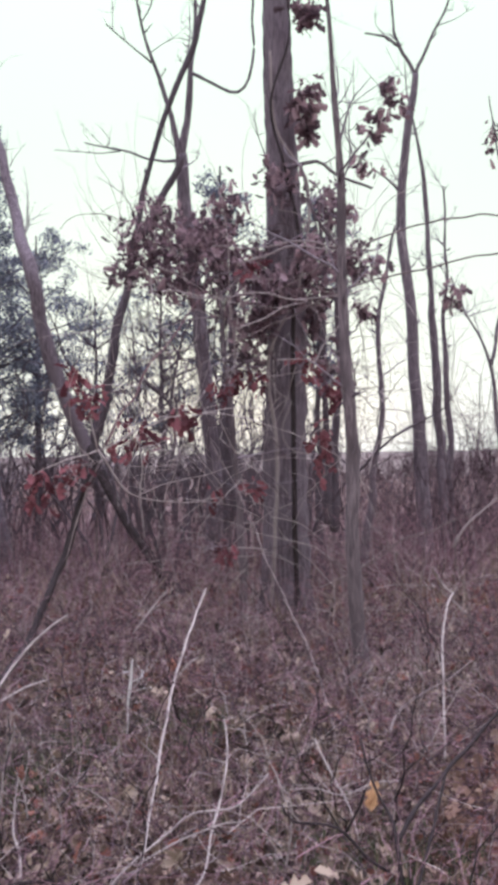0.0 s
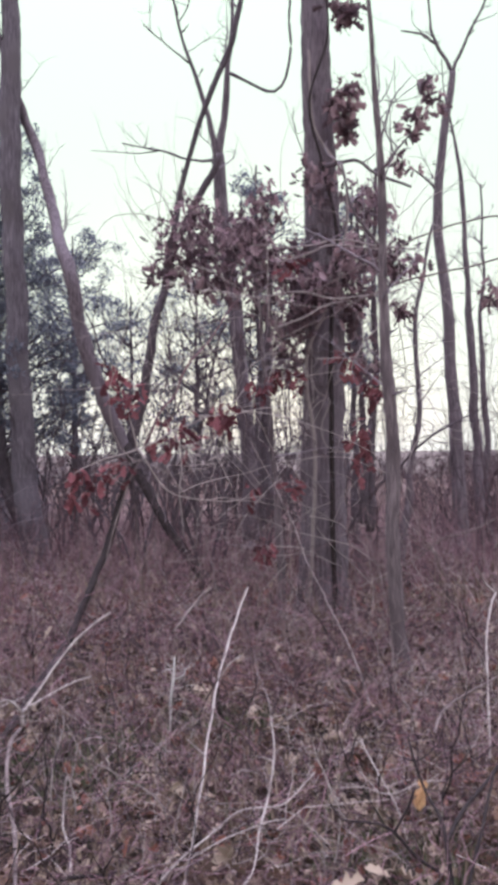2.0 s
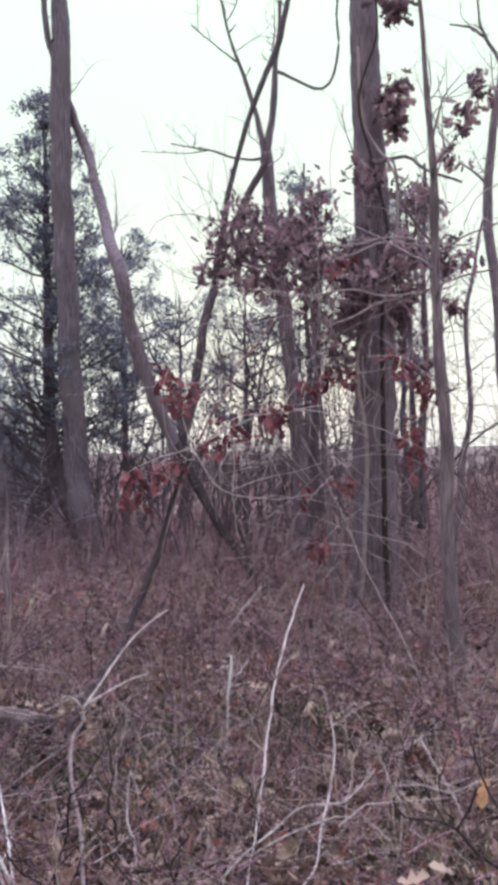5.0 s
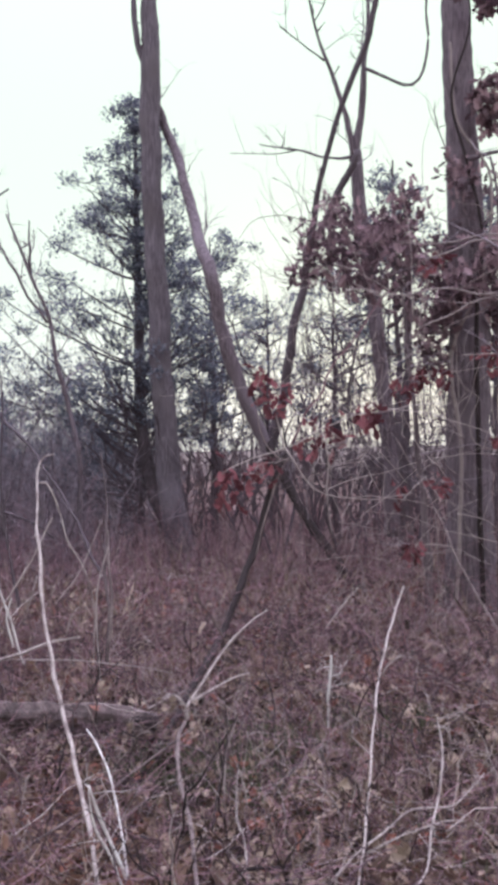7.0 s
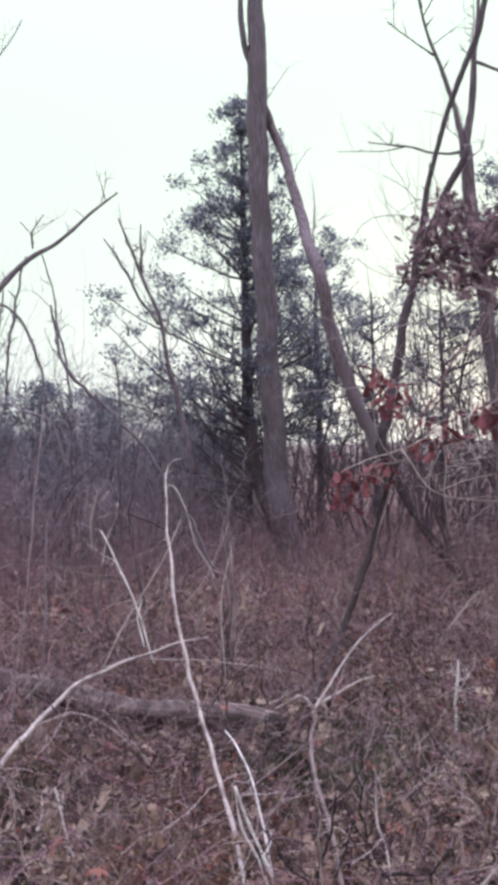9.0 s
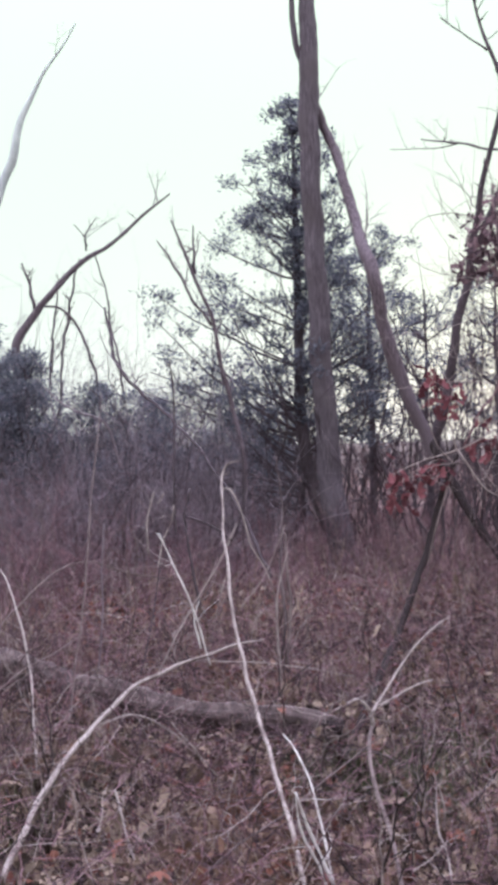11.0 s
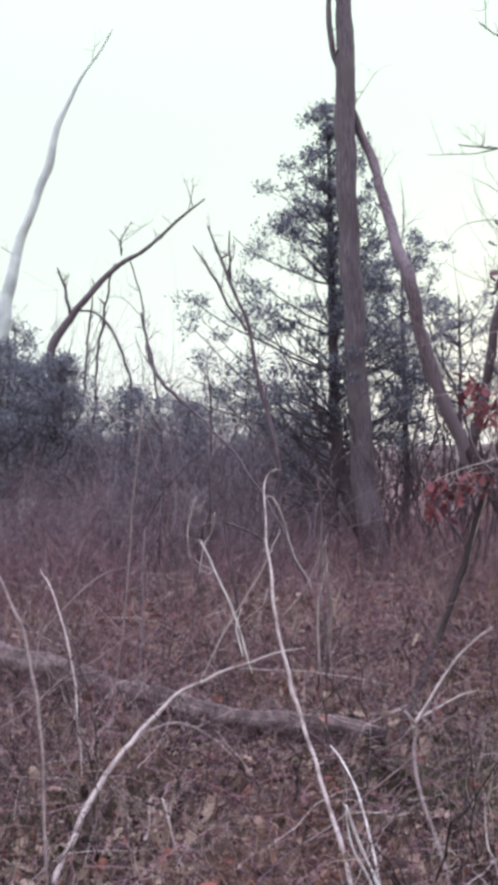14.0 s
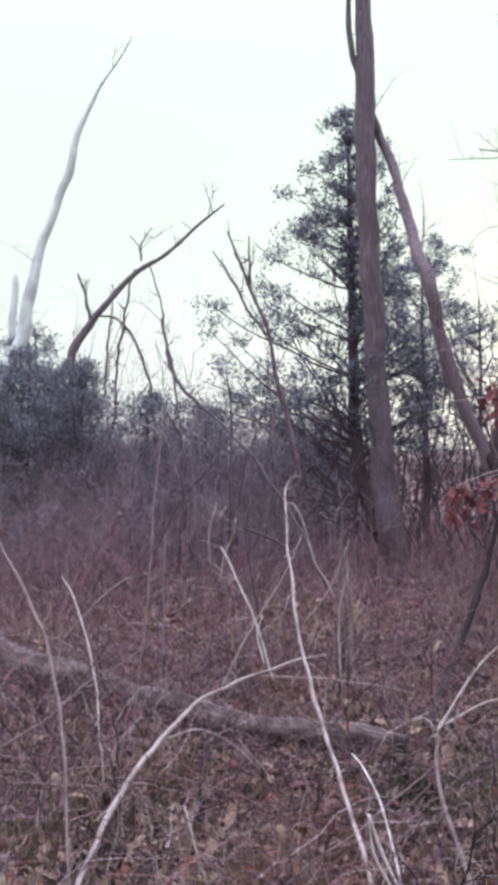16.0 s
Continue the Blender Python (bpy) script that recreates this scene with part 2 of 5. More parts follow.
def scatter(shape, faces, at, size, yaw, pitch, roll, curl=None):
    """Many copies of a small shape in one pair of arrays."""
    n, m = len(at), len(shape)
    pts = np.broadcast_to(shape, (n, m, 3)).copy()
    if curl is not None:
        pts[:, :, 2] += curl[:, None] * (pts[:, :, 0] ** 2 * 2.5 + (pts[:, :, 1] - 0.5) ** 2 * 0.8)
    pts = np.einsum("nij,nmj->nmi", turns(yaw, pitch, roll), pts * size[:, None, None]) + at[:, None]
    return pts.reshape(-1, 3), (faces[None] + np.arange(n)[:, None, None] * m).reshape(-1, faces.shape[1])


LEAF_SHAPES = {}


def leaf_meshes(mat, shape, faces):
    """Eight differently curled leaves of length 1."""
    key = mat.name + str(len(shape))
    if key not in LEAF_SHAPES:
        made = []
        for k in range(8):
            o = np.zeros(1)
            v, f = scatter(shape, faces, np.zeros((1, 3)), np.ones(1), o, o, o, np.array([-0.5 + 0.22 * k]))
            made.append(mesh_of("leaf", v, f, mat))
        LEAF_SHAPES[key] = made
    return LEAF_SHAPES[key]


def single_leaf(parent, at, size, yaw, pitch, roll, mat, shape=OAK, faces=OAK_FACES):
    ob = part("leaf", leaf_meshes(mat, shape, faces)[int(rng.integers(0, 8))], parent)
    ob.matrix_basis = Matrix.LocRotScale(Vector(at), Euler((pitch, roll, yaw)), Vector((size, size, size)))
    return ob


def leaf_bunch(centres, parent, mat, count, spread, size=0.09, joined=0, joined_mat=None):
    """Withered lobed leaves hanging in loose bunches round the given places."""
    c = np.array(centres, float)
    for k in range(count):
        at = c[k % len(c)] + rng.normal(0, 1, 3) * spread
        single_leaf(parent, at, rng.uniform(0.6, 1.3) * size, rng.uniform(0, 6.3), rng.normal(-1.1, 0.6), rng.normal(0, 0.6), mat)
    if joined:
        at = c[rng.integers(0, len(c), joined)] + rng.normal(0, 1, (joined, 3)) * spread
        v, f = scatter(OAK, OAK_FACES, at, rng.uniform(0.4, 1.1, joined) * size, rng.uniform(0, 6.3, joined), rng.normal(-0.7, 0.9, joined),
                       rng.normal(0, 0.6, joined), rng.normal(0.3, 0.5, joined))
        tagged(part("leaf_mass", mesh_of("leaf_mass", v, f, joined_mat), parent), kind="stuff")


def shoots(points, parent, mat, count, length, low=0.35, name="twig", thick=0.004, up=0.7, forks=4):
    """Bare forked side twigs along a stem, each an object."""
    p = np.array(points, float)
    for _ in range(count):
        u = (low + (1 - low) * rng.uniform()) * (len(p) - 1)
        k = min(int(u), len(p) - 2)
        at = p[k] + (u - k) * (p[k + 1] - p[k])
        one = length * rng.uniform(0.4, 1.2)
        a, ra = arcs(at[None, :3], rng.uniform(0, 6.3, 1), np.array([one]), rng.normal(up, 0.35, 1), rng.normal(0, 0.4, 1), np.array([min(thick * rng.uniform(0.6, 1.3), at[3] * 0.7)]), 8, 0.12)
        seg = rng.integers(2, 7, forks)
        b, rb = arcs(a[0, seg], rng.uniform(0, 6.3, forks), one * rng.uniform(0.15, 0.5, forks), rng.normal(up, 0.5, forks), rng.normal(0, 0.5, forks), ra[0, seg] * 0.7, 8, 0.12)
        v, f = tubes(np.concatenate([a, b]), np.concatenate([ra, rb]), 4)
        part(name, mesh_of(name, v, f, mat), parent)


def arcs(start, heading, length, rise, droop, radius, segs=5, jitter=0.06):
    """Thin bowed shoots: arrays of start (n, 3), compass heading, length, rise (radians above level) and droop."""
    n = len(start)
    t = np.linspace(0, 1, segs)
    angle = rise[:, None] - droop[:, None] * t
    run, up = np.cos(angle) * length[:, None] / (segs - 1), np.sin(angle) * length[:, None] / (segs - 1)
    turn = heading[:, None] + np.cumsum(rng.normal(0, jitter * 3, (n, segs)), 1)
    step = np.stack([run * np.cos(turn), run * np.sin(turn), up + rng.normal(0, jitter, (n, segs)) * length[:, None] / segs], -1)
    step[:, 0] = 0
    line = start[:, None] + np.cumsum(step, 1)
    return line, radius[:, None] * (1 - 0.75 * t)


def ground_z(x, y):
    """Height of the gently uneven ground."""
    x, y = np.asarray(x, float), np.asarray(y, float)
    return 0.05 + 0.03 * np.sin(x * 1.3 + 0.4 * y) * np.cos(y * 0.9 - 0.5 * x) + 0.015 * np.sin(3.1 * x + 1.7) * np.sin(2.7 * y)


def on_ground(x, y, lift=0.0):
    return np.stack([x, y, ground_z(x, y) + lift], -1)


def wedge(n, near, far, left=44, right=-20, power=1.0):
    """Places on the ground spread over the fan in front of the path."""
    a = np.radians(rng.uniform(right, left, n)) + np.pi / 2
    r = (rng.uniform(0, 1, n) ** power * (far**2 - near**2) + near**2) ** 0.5
    return 0.2 + r * np.cos(a), -1 + r * np.sin(a)


# ---- ground ----
def build_ground():
    near = np.linspace(-26, 26, 150)
    edge = np.array([30, 40, 60, 100, 200, 500, 1500.0])
    axis = np.concatenate([-edge[::-1], near, edge])
    gx, gy = np.meshgrid(axis, axis + 8, indexing="ij")
    gz = np.where(np.hypot(gx, gy - 8) < 26, ground_z(gx, gy), 0.05)
    n = len(axis)
    i = (np.arange(n - 1)[:, None] * n + np.arange(n - 1)).ravel()
    me = mesh_of("ground", np.stack([gx, gy, gz], -1).reshape(-1, 3), np.stack([i, i + n, i + n + 1, i + 1], -1), SOIL, True)
    return tagged(new("ground", me), "woodland floor of dark soil under fallen leaves", "ground", kind="structure")


ground = build_ground()


# ---- trees ----
def tree(label, group="", name="bare_tree"):
    return thing(name, label, "tree", group=group)


big = tree("tall mature tree with grey ridged bark and clinging vines", name="vine_clad_tree")
limb("trunk", [(0.63, 8.75, -0.03, 0.3257), (0.64, 8.75, 0.16, 0.2605), (0.64, 8.74, 0.56, 0.228), (0.64, 8.74, 1.38, 0.2062), (0.68, 8.72, 2.73, 0.1845), (0.69, 8.72, 3.28, 0.1737), (0.67, 8.71, 4.09, 0.1574), (0.65, 8.70, 4.91, 0.1411), (0.63, 8.69, 5.67, 0.1275), (0.63, 8.68, 6.64, 0.1194), (0.62, 8.66, 8.71, 0.0977)], big, BARK, sides=48, ridge=0.13, wobble=0.1, step=0.05)
# This vine's near-black colour paints the shade of a groove in the trunk.
limb("vine", [(0.73, 8.35, 0.09, 0.04161), (0.73, 8.35, 0.29, 0.03641), (0.72, 8.34, 1.13, 0.03381), (0.72, 8.33, 2.17, 0.03121), (0.74, 8.32, 2.90, 0.02601), (0.80, 8.32, 3.62, 0.02081), (0.68, 8.31, 4.25, 0.0182), (0.56, 8.30, 4.87, 0.0156), (0.74, 8.30, 5.50, 0.013), (0.68, 8.29, 6.12, 0.0104)], big, STEM_DARK, "dark woody vine climbing the trunk", sides=8, thin=0.75)
limb("vine", [(0.47, 8.40, 0.08, 0.02092), (0.53, 8.39, 0.81, 0.02092), (0.57, 8.38, 1.65, 0.02092), (0.50, 8.37, 2.49, 0.0183), (0.80, 8.37, 3.22, 0.01569), (0.89, 8.36, 4.10, 0.01307), (0.61, 8.35, 4.63, 0.01307), (0.56, 8.34, 5.36, 0.01046)], big, TWIG_PALE, "pale thin vine wound round the trunk", sides=6)
limb("branch", [(0.69, 8.51, 4.31, 0.02657), (0.98, 8.51, 4.38, 0.01594), (1.19, 8.51, 4.24, 0.01329), (1.51, 8.52, 4.11, 0.01063)], big, BARK, sides=6)

forked = tree("slender tree forking into crossing bare limbs")
limb("trunk", [(-0.16, 11.33, 0.56, 0.1242), (-0.16, 11.33, 1.25, 0.1173), (-0.23, 11.32, 2.22, 0.1069), (-0.32, 11.30, 3.32, 0.1035), (-0.41, 11.29, 4.08, 0.1035), (-0.47, 11.29, 4.63, 0.09657), (-0.51, 11.28, 5.29, 0.08622)], forked, BARK, sides=14, thin=0.85)
limb("branch", [(-0.51, 11.28, 5.22, 0.06208), (-0.59, 11.28, 5.57, 0.04828), (-0.65, 11.27, 5.88, 0.04139), (-0.83, 11.27, 6.40, 0.03449), (-0.94, 11.26, 6.78, 0.02414), (-1.03, 11.25, 7.20, 0.01724), (-1.13, 11.25, 7.61, 0.0138)], forked, BARK, sides=8, wobble=0.6, ridge=0.25, thin=0.72)
limb("branch", [(-0.51, 11.28, 5.22, 0.07587), (-0.44, 11.28, 5.70, 0.05863), (-0.37, 11.27, 6.15, 0.04828), (-0.34, 11.27, 6.77, 0.03104), (-0.31, 11.26, 7.18, 0.02759), (-0.29, 11.26, 7.80, 0.02069)], forked, BARK, sides=8, wobble=0.6, ridge=0.25, thin=0.72)
limb("branch", [(-0.51, 11.28, 5.22, 0.02759), (-0.89, 11.28, 5.24, 0.02069), (-1.24, 11.27, 5.36, 0.02069), (-1.68, 11.26, 5.45, 0.01035)], forked, BARK, sides=6, wobble=0.9, ridge=0.25, thin=0.72)
limb("branch", [(-1.24, 11.27, 5.36, 0.0138), (-1.44, 11.27, 5.33, 0.01035), (-1.82, 11.26, 5.36, 0.006898), (-2.06, 11.26, 5.38, 0.005173)], forked, BARK, sides=6, wobble=0.9, ridge=0.25, thin=0.72)
limb("branch", [(-0.85, 11.26, 6.43, 0.02069), (-1.11, 11.26, 6.64, 0.0138), (-1.40, 11.25, 6.90, 0.01035)], forked, BARK, sides=6, wobble=0.9, ridge=0.25, thin=0.72)
limb("vine", [(-0.35, 11.17, 6.25, 0.02394), (-0.11, 11.18, 6.12, 0.0171), (0.19, 11.18, 6.02, 0.0171), (0.34, 11.18, 6.17, 0.0171), (0.40, 11.18, 6.51, 0.0171), (0.39, 11.18, 6.92, 0.0171), (0.40, 11.17, 7.54, 0.0171)], forked, BARK, "hanging loop of grey vine", sides=6)

twin = tree("twin-stemmed leaning tree with dark bark")
limb("trunk", [(-0.37, 10.04, -0.09, 0.1356), (-0.72, 10.24, 0.35, 0.1131), (-1.08, 10.44, 0.79, 0.1024), (-1.37, 10.64, 1.29, 0.1043), (-1.57, 10.84, 1.69, 0.1062), (-1.64, 11.05, 1.79, 0.08783)], twin, STEM_DARK, sides=14, thin=0.5, ridge=0.2)
limb("stem", [(-1.60, 10.92, 1.56, 0.09498), (-1.74, 10.88, 1.91, 0.09498), (-1.97, 10.82, 2.56, 0.09837), (-2.10, 10.78, 3.10, 0.09837), (-2.26, 10.73, 3.85, 0.09159), (-2.57, 11.47, 4.62, 0.08684), (-2.79, 11.83, 5.23, 0.07836), (-2.98, 12.08, 5.77, 0.07251), (-3.14, 12.14, 6.15, 0.0692), (-3.21, 12.02, 6.39, 0.05724), (-3.21, 11.92, 6.66, 0.03788)], twin, BARK, sides=12, thin=0.82, wobble=0.5, ridge=0.2)
limb("stem", [(-1.60, 11.00, 1.62, 0.09419), (-1.46, 11.00, 2.05, 0.0841), (-1.34, 10.99, 2.76, 0.07737), (-1.23, 10.99, 3.29, 0.07064), (-1.10, 10.99, 3.80, 0.06728), (-0.99, 10.98, 4.37, 0.05382), (-0.90, 10.98, 4.97, 0.04373), (-0.72, 10.98, 5.54, 0.04373), (-0.58, 10.97, 5.91, 0.0471), (-0.39, 10.97, 6.34, 0.05382), (-0.28, 10.97, 6.68, 0.0471), (-0.18, 10.97, 7.05, 0.04373), (-0.08, 10.96, 7.58, 0.037)], twin, BARK_DARK, sides=12, thin=0.74, wobble=0.5, ridge=0.2)
limb("branch", [(-0.99, 10.98, 4.23, 0.0471), (-0.77, 10.98, 4.63, 0.0471), (-0.59, 10.98, 4.97, 0.0471), (-0.49, 10.98, 5.22, 0.04373)], twin, BARK_DARK, sides=8, thin=0.9, wobble=0.5, ridge=0.2)

leftbig = tree("tall straight tree with pale grey bark")
limb("trunk", [(-2.93, 12.14, -0.03, 0.2803), (-3.00, 12.11, 0.24, 0.2046), (-3.08, 12.07, 0.78, 0.1742), (-3.15, 12.04, 1.38, 0.1591), (-3.17, 12.03, 2.14, 0.1515), (-3.21, 12.00, 3.28, 0.1439), (-3.23, 11.99, 4.04, 0.1364), (-3.24, 11.98, 4.80, 0.1364), (-3.26, 11.97, 5.56, 0.1364), (-3.27, 11.96, 6.16, 0.1364), (-3.25, 11.96, 6.77, 0.1288), (-3.23, 11.96, 7.37, 0.1136), (-3.24, 11.96, 7.83, 0.1023), (-3.22, 11.95, 8.97, 0.09091), (-3.20, 11.95, 10.86, 0.06818)], leftbig, BARK_SMOOTH, sides=32, ridge=0.1, step=0.06)
limb("branch", [(-3.31, 11.94, 6.69, 0.03788), (-3.36, 11.92, 6.92, 0.04167), (-3.42, 11.90, 7.14, 0.04167), (-3.44, 11.89, 7.53, 0.03788), (-3.44, 11.88, 7.83, 0.03409), (-3.43, 11.88, 8.52, 0.0303)], leftbig, BARK_SMOOTH, sides=8)

pale = tree("slim tree with pale grey bark")
limb("trunk", [(1.11, 6.12, -0.10, 0.0957), (1.10, 6.12, 0.12, 0.0723), (1.09, 6.12, 0.36, 0.0638), (1.08, 6.12, 0.62, 0.05906), (1.07, 6.11, 1.05, 0.05709), (1.06, 6.10, 1.64, 0.05512), (1.02, 6.09, 2.23, 0.04922), (1.02, 6.09, 2.82, 0.03937), (1.01, 6.09, 3.41, 0.03544), (0.99, 6.08, 3.81, 0.02953), (0.97, 6.08, 4.20, 0.02363), (0.95, 6.07, 4.56, 0.01969), (0.93, 6.07, 4.79, 0.01772), (0.89, 6.06, 5.18, 0.01378)], pale, BARK_PALE, sides=16, thin=0.82, ridge=0.16, wobble=0.5, step=0.06)
limb("branch", [(1.02, 6.09, 3.61, 0.009841), (1.10, 6.09, 3.72, 0.007873), (1.21, 6.09, 3.84, 0.005906)], pale, BARK_PALE, sides=6)
limb("branch", [(1.02, 6.09, 3.02, 0.01181), (0.82, 6.09, 3.30, 0.009841), (0.73, 6.08, 3.65, 0.007873)], pale, BARK_PALE, sides=6)

thin = tree("thin pale young tree", "young trees")
limb("trunk", [(0.24, 8.14, 0.03, 0.04325), (0.24, 8.14, 0.54, 0.03816), (0.22, 8.13, 1.15, 0.03053), (0.18, 8.13, 1.76, 0.0229), (0.11, 8.12, 2.42, 0.01781), (0.08, 8.11, 2.98, 0.01272), (0.03, 8.11, 3.39, 0.01018)], thin, BARK_PALE, sides=8)

fork_r = tree("bare tree forking high into two thin limbs")
limb("trunk", [(2.71, 13.18, 0.16, 0.1425), (2.67, 13.17, 0.99, 0.1108), (2.62, 13.16, 1.78, 0.1069), (2.58, 13.15, 2.57, 0.09498), (2.54, 13.14, 3.52, 0.08707), (2.45, 13.13, 4.39, 0.07915), (2.42, 13.13, 5.03, 0.07519), (2.47, 13.12, 5.66, 0.06728), (2.54, 13.11, 6.21, 0.06332), (2.61, 13.11, 6.61, 0.05541), (2.65, 13.11, 6.92, 0.05145)], fork_r, BARK, sides=12, thin=0.88)
limb("branch", [(2.66, 13.11, 6.88, 0.03958), (2.50, 13.10, 7.20, 0.03562), (2.38, 13.10, 7.44, 0.0277), (2.33, 13.09, 7.96, 0.01979), (2.30, 13.09, 8.43, 0.01583)], fork_r, BARK, sides=8, thin=0.72, wobble=0.6)
limb("branch", [(2.42, 13.10, 7.31, 0.02375), (2.22, 13.10, 7.45, 0.01979), (1.95, 13.09, 7.49, 0.01187)], fork_r, BARK, sides=6)
limb("branch", [(2.65, 13.11, 6.88, 0.03958), (2.79, 13.11, 7.24, 0.0277), (2.98, 13.11, 7.59, 0.02375), (3.14, 13.11, 7.95, 0.01979), (3.27, 13.10, 8.34, 0.01583)], fork_r, BARK, sides=8, thin=0.72, wobble=0.6)
limb("branch", [(2.41, 13.12, 5.27, 0.02375), (2.27, 13.12, 5.43, 0.01583), (2.03, 13.11, 5.59, 0.01187)], fork_r, BARK, sides=6)

slim_r = tree("slim straight bare tree", "slim bare trees")
limb("trunk", [(3.03, 13.48, 0.16, 0.1051), (3.01, 13.47, 0.97, 0.08489), (2.96, 13.47, 1.78, 0.08489), (2.91, 13.45, 2.91, 0.07276), (2.87, 13.44, 3.88, 0.05255), (2.84, 13.43, 4.69, 0.04447), (2.81, 13.43, 5.42, 0.03638), (2.74, 13.42, 5.94, 0.0283), (2.67, 13.42, 6.27, 0.02021), (2.59, 13.41, 6.72, 0.01213), (2.55, 13.41, 7.20, 0.008085)], slim_r, BARK, sides=10, thin=0.82, wobble=0.5, ridge=0.2)
slim_r2 = tree("slim straight bare tree", "slim bare trees")
limb("trunk", [(3.20, 13.78, 0.17, 0.07429), (3.17, 13.77, 1.12, 0.05778), (3.16, 13.76, 2.27, 0.05778), (3.12, 13.75, 3.10, 0.0454), (3.10, 13.75, 3.60, 0.03302), (3.15, 13.74, 4.25, 0.02476), (3.13, 13.73, 5.49, 0.01651)], slim_r2, BARK, sides=8, thin=0.82, wobble=0.5, ridge=0.2)
slim_r3 = tree("crooked thin bare tree", "slim bare trees")
limb("trunk", [(1.64, 10.96, 0.23, 0.08006), (1.68, 10.96, 0.77, 0.06671), (1.78, 10.95, 1.63, 0.0467), (1.84, 10.95, 2.17, 0.04003), (1.81, 10.94, 2.70, 0.03669), (1.81, 10.93, 3.23, 0.03336), (1.90, 10.93, 3.63, 0.02669), (1.97, 10.93, 4.03, 0.02001), (2.04, 10.93, 4.30, 0.01668)], slim_r3, BARK, sides=8, thin=0.82, wobble=0.5, ridge=0.2)
slim_r4 = tree("thin leaning bare tree", "slim bare trees")
limb("trunk", [(3.89, 13.19, 0.14, 0.05145), (3.83, 13.18, 1.21, 0.04353), (3.72, 13.17, 2.08, 0.03562), (3.64, 13.16, 2.79, 0.0277), (3.50, 13.16, 3.19, 0.01979), (3.31, 13.15, 3.55, 0.01583), (3.12, 13.14, 4.07, 0.01187)], slim_r4, BARK, sides=8, thin=0.82, wobble=0.5, ridge=0.2)

gap_tree = tree("slim dark straight tree behind the vines", "slim bare trees")
limb("trunk", [(1.16, 11.15, 0.76, 0.05088), (1.19, 11.14, 1.44, 0.04409), (1.18, 11.13, 2.32, 0.03731), (1.18, 11.12, 3.27, 0.03053), (1.18, 11.12, 4.02, 0.02713), (1.16, 11.11, 4.63, 0.01696)], gap_tree, BARK_DARK, sides=8, wobble=0.5, ridge=0.25)
gap_tree2 = tree("slim dark straight tree behind the vines", "slim bare trees")
limb("trunk", [(1.34, 11.65, 0.65, 0.053), (1.34, 11.64, 1.64, 0.04593), (1.39, 11.63, 2.70, 0.0424), (1.37, 11.62, 3.62, 0.03533), (1.41, 11.62, 4.47, 0.02826), (1.44, 11.61, 5.17, 0.01767)], gap_tree2, BARK_DARK, sides=8, wobble=0.5, ridge=0.25)
gap_tree3 = tree("slim dark tree beside the forked one", "slim bare trees")
limb("trunk", [(-0.03, 12.13, 0.71, 0.06614), (-0.03, 12.12, 1.66, 0.05879), (0.01, 12.12, 2.47, 0.05512), (0.07, 12.11, 3.42, 0.04409), (0.14, 12.10, 4.31, 0.0294)], gap_tree3, BARK_DARK, sides=8, wobble=0.5, ridge=0.25)

dead = tree("leaning tree with smooth whitish trunk")
limb("trunk", [(-9.74, 11.82, 0.1, 0.19), (-9.60, 11.87, 1.03, 0.17), (-9.42, 11.94, 2.3, 0.165), (-8.84, 12.08, 3.59, 0.148), (-8.74, 12.11, 4.23, 0.1393), (-8.61, 12.15, 4.76, 0.1132), (-8.46, 12.20, 5.28, 0.09576), (-8.26, 12.27, 5.75, 0.08705), (-8.08, 12.33, 6.22, 0.09141), (-7.93, 12.39, 6.74, 0.07835), (-7.72, 12.46, 7.29, 0.04788), (-7.46, 12.55, 7.73, 0.03047), (-7.11, 12.67, 8.31, 0.01741)], dead, BARK_GLARE_WHITE, sides=12, wobble=0.9, thin=0.74)
dead2 = tree("short broken dead trunk", "dead trees")
limb("trunk", [(-9.42, 12.48, 0.32, 0.09951), (-9.35, 12.49, 1.90, 0.08141), (-9.27, 12.51, 3.71, 0.06332), (-9.23, 12.52, 4.25, 0.0588), (-9.19, 12.53, 4.81, 0.04523)], dead2, BARK_GLARE_WHITE, sides=8)

snag = tree("storm-broken dead tree bent over sideways", "dead trees", "broken_tree")
limb("trunk", [(-8.29, 12.35, 0.44, 0.08734), (-8.23, 12.36, 1.84, 0.08734), (-8.18, 12.37, 2.71, 0.09607), (-8.11, 12.39, 3.32, 0.1135), (-7.99, 12.44, 3.67, 0.1223), (-7.80, 12.50, 3.91, 0.1048), (-7.52, 12.60, 4.27, 0.08734), (-7.12, 12.74, 4.67, 0.07424), (-6.72, 12.89, 4.95, 0.0524), (-6.26, 13.05, 5.35, 0.0393), (-5.84, 13.20, 5.68, 0.02183)], snag, BARK, sides=10, wobble=0.5, ridge=0.3, thin=0.55)
limb("branch", [(-7.83, 12.51, 3.95, 0.04382), (-7.92, 12.48, 4.36, 0.03943), (-8.00, 12.44, 4.67, 0.02191)], snag, BARK, sides=6, thin=0.55, wobble=0.9, ridge=0.3)
limb("branch", [(-7.06, 12.79, 4.86, 0.02629), (-7.08, 12.78, 5.09, 0.02191), (-6.91, 12.85, 5.36, 0.01314)], snag, BARK, sides=6, thin=0.55, wobble=0.9, ridge=0.3)
limb("branch", [(-7.08, 12.78, 5.04, 0.01753), (-7.24, 12.72, 5.25, 0.01314)], snag, BARK, sides=6, thin=0.55, wobble=0.9, ridge=0.3)
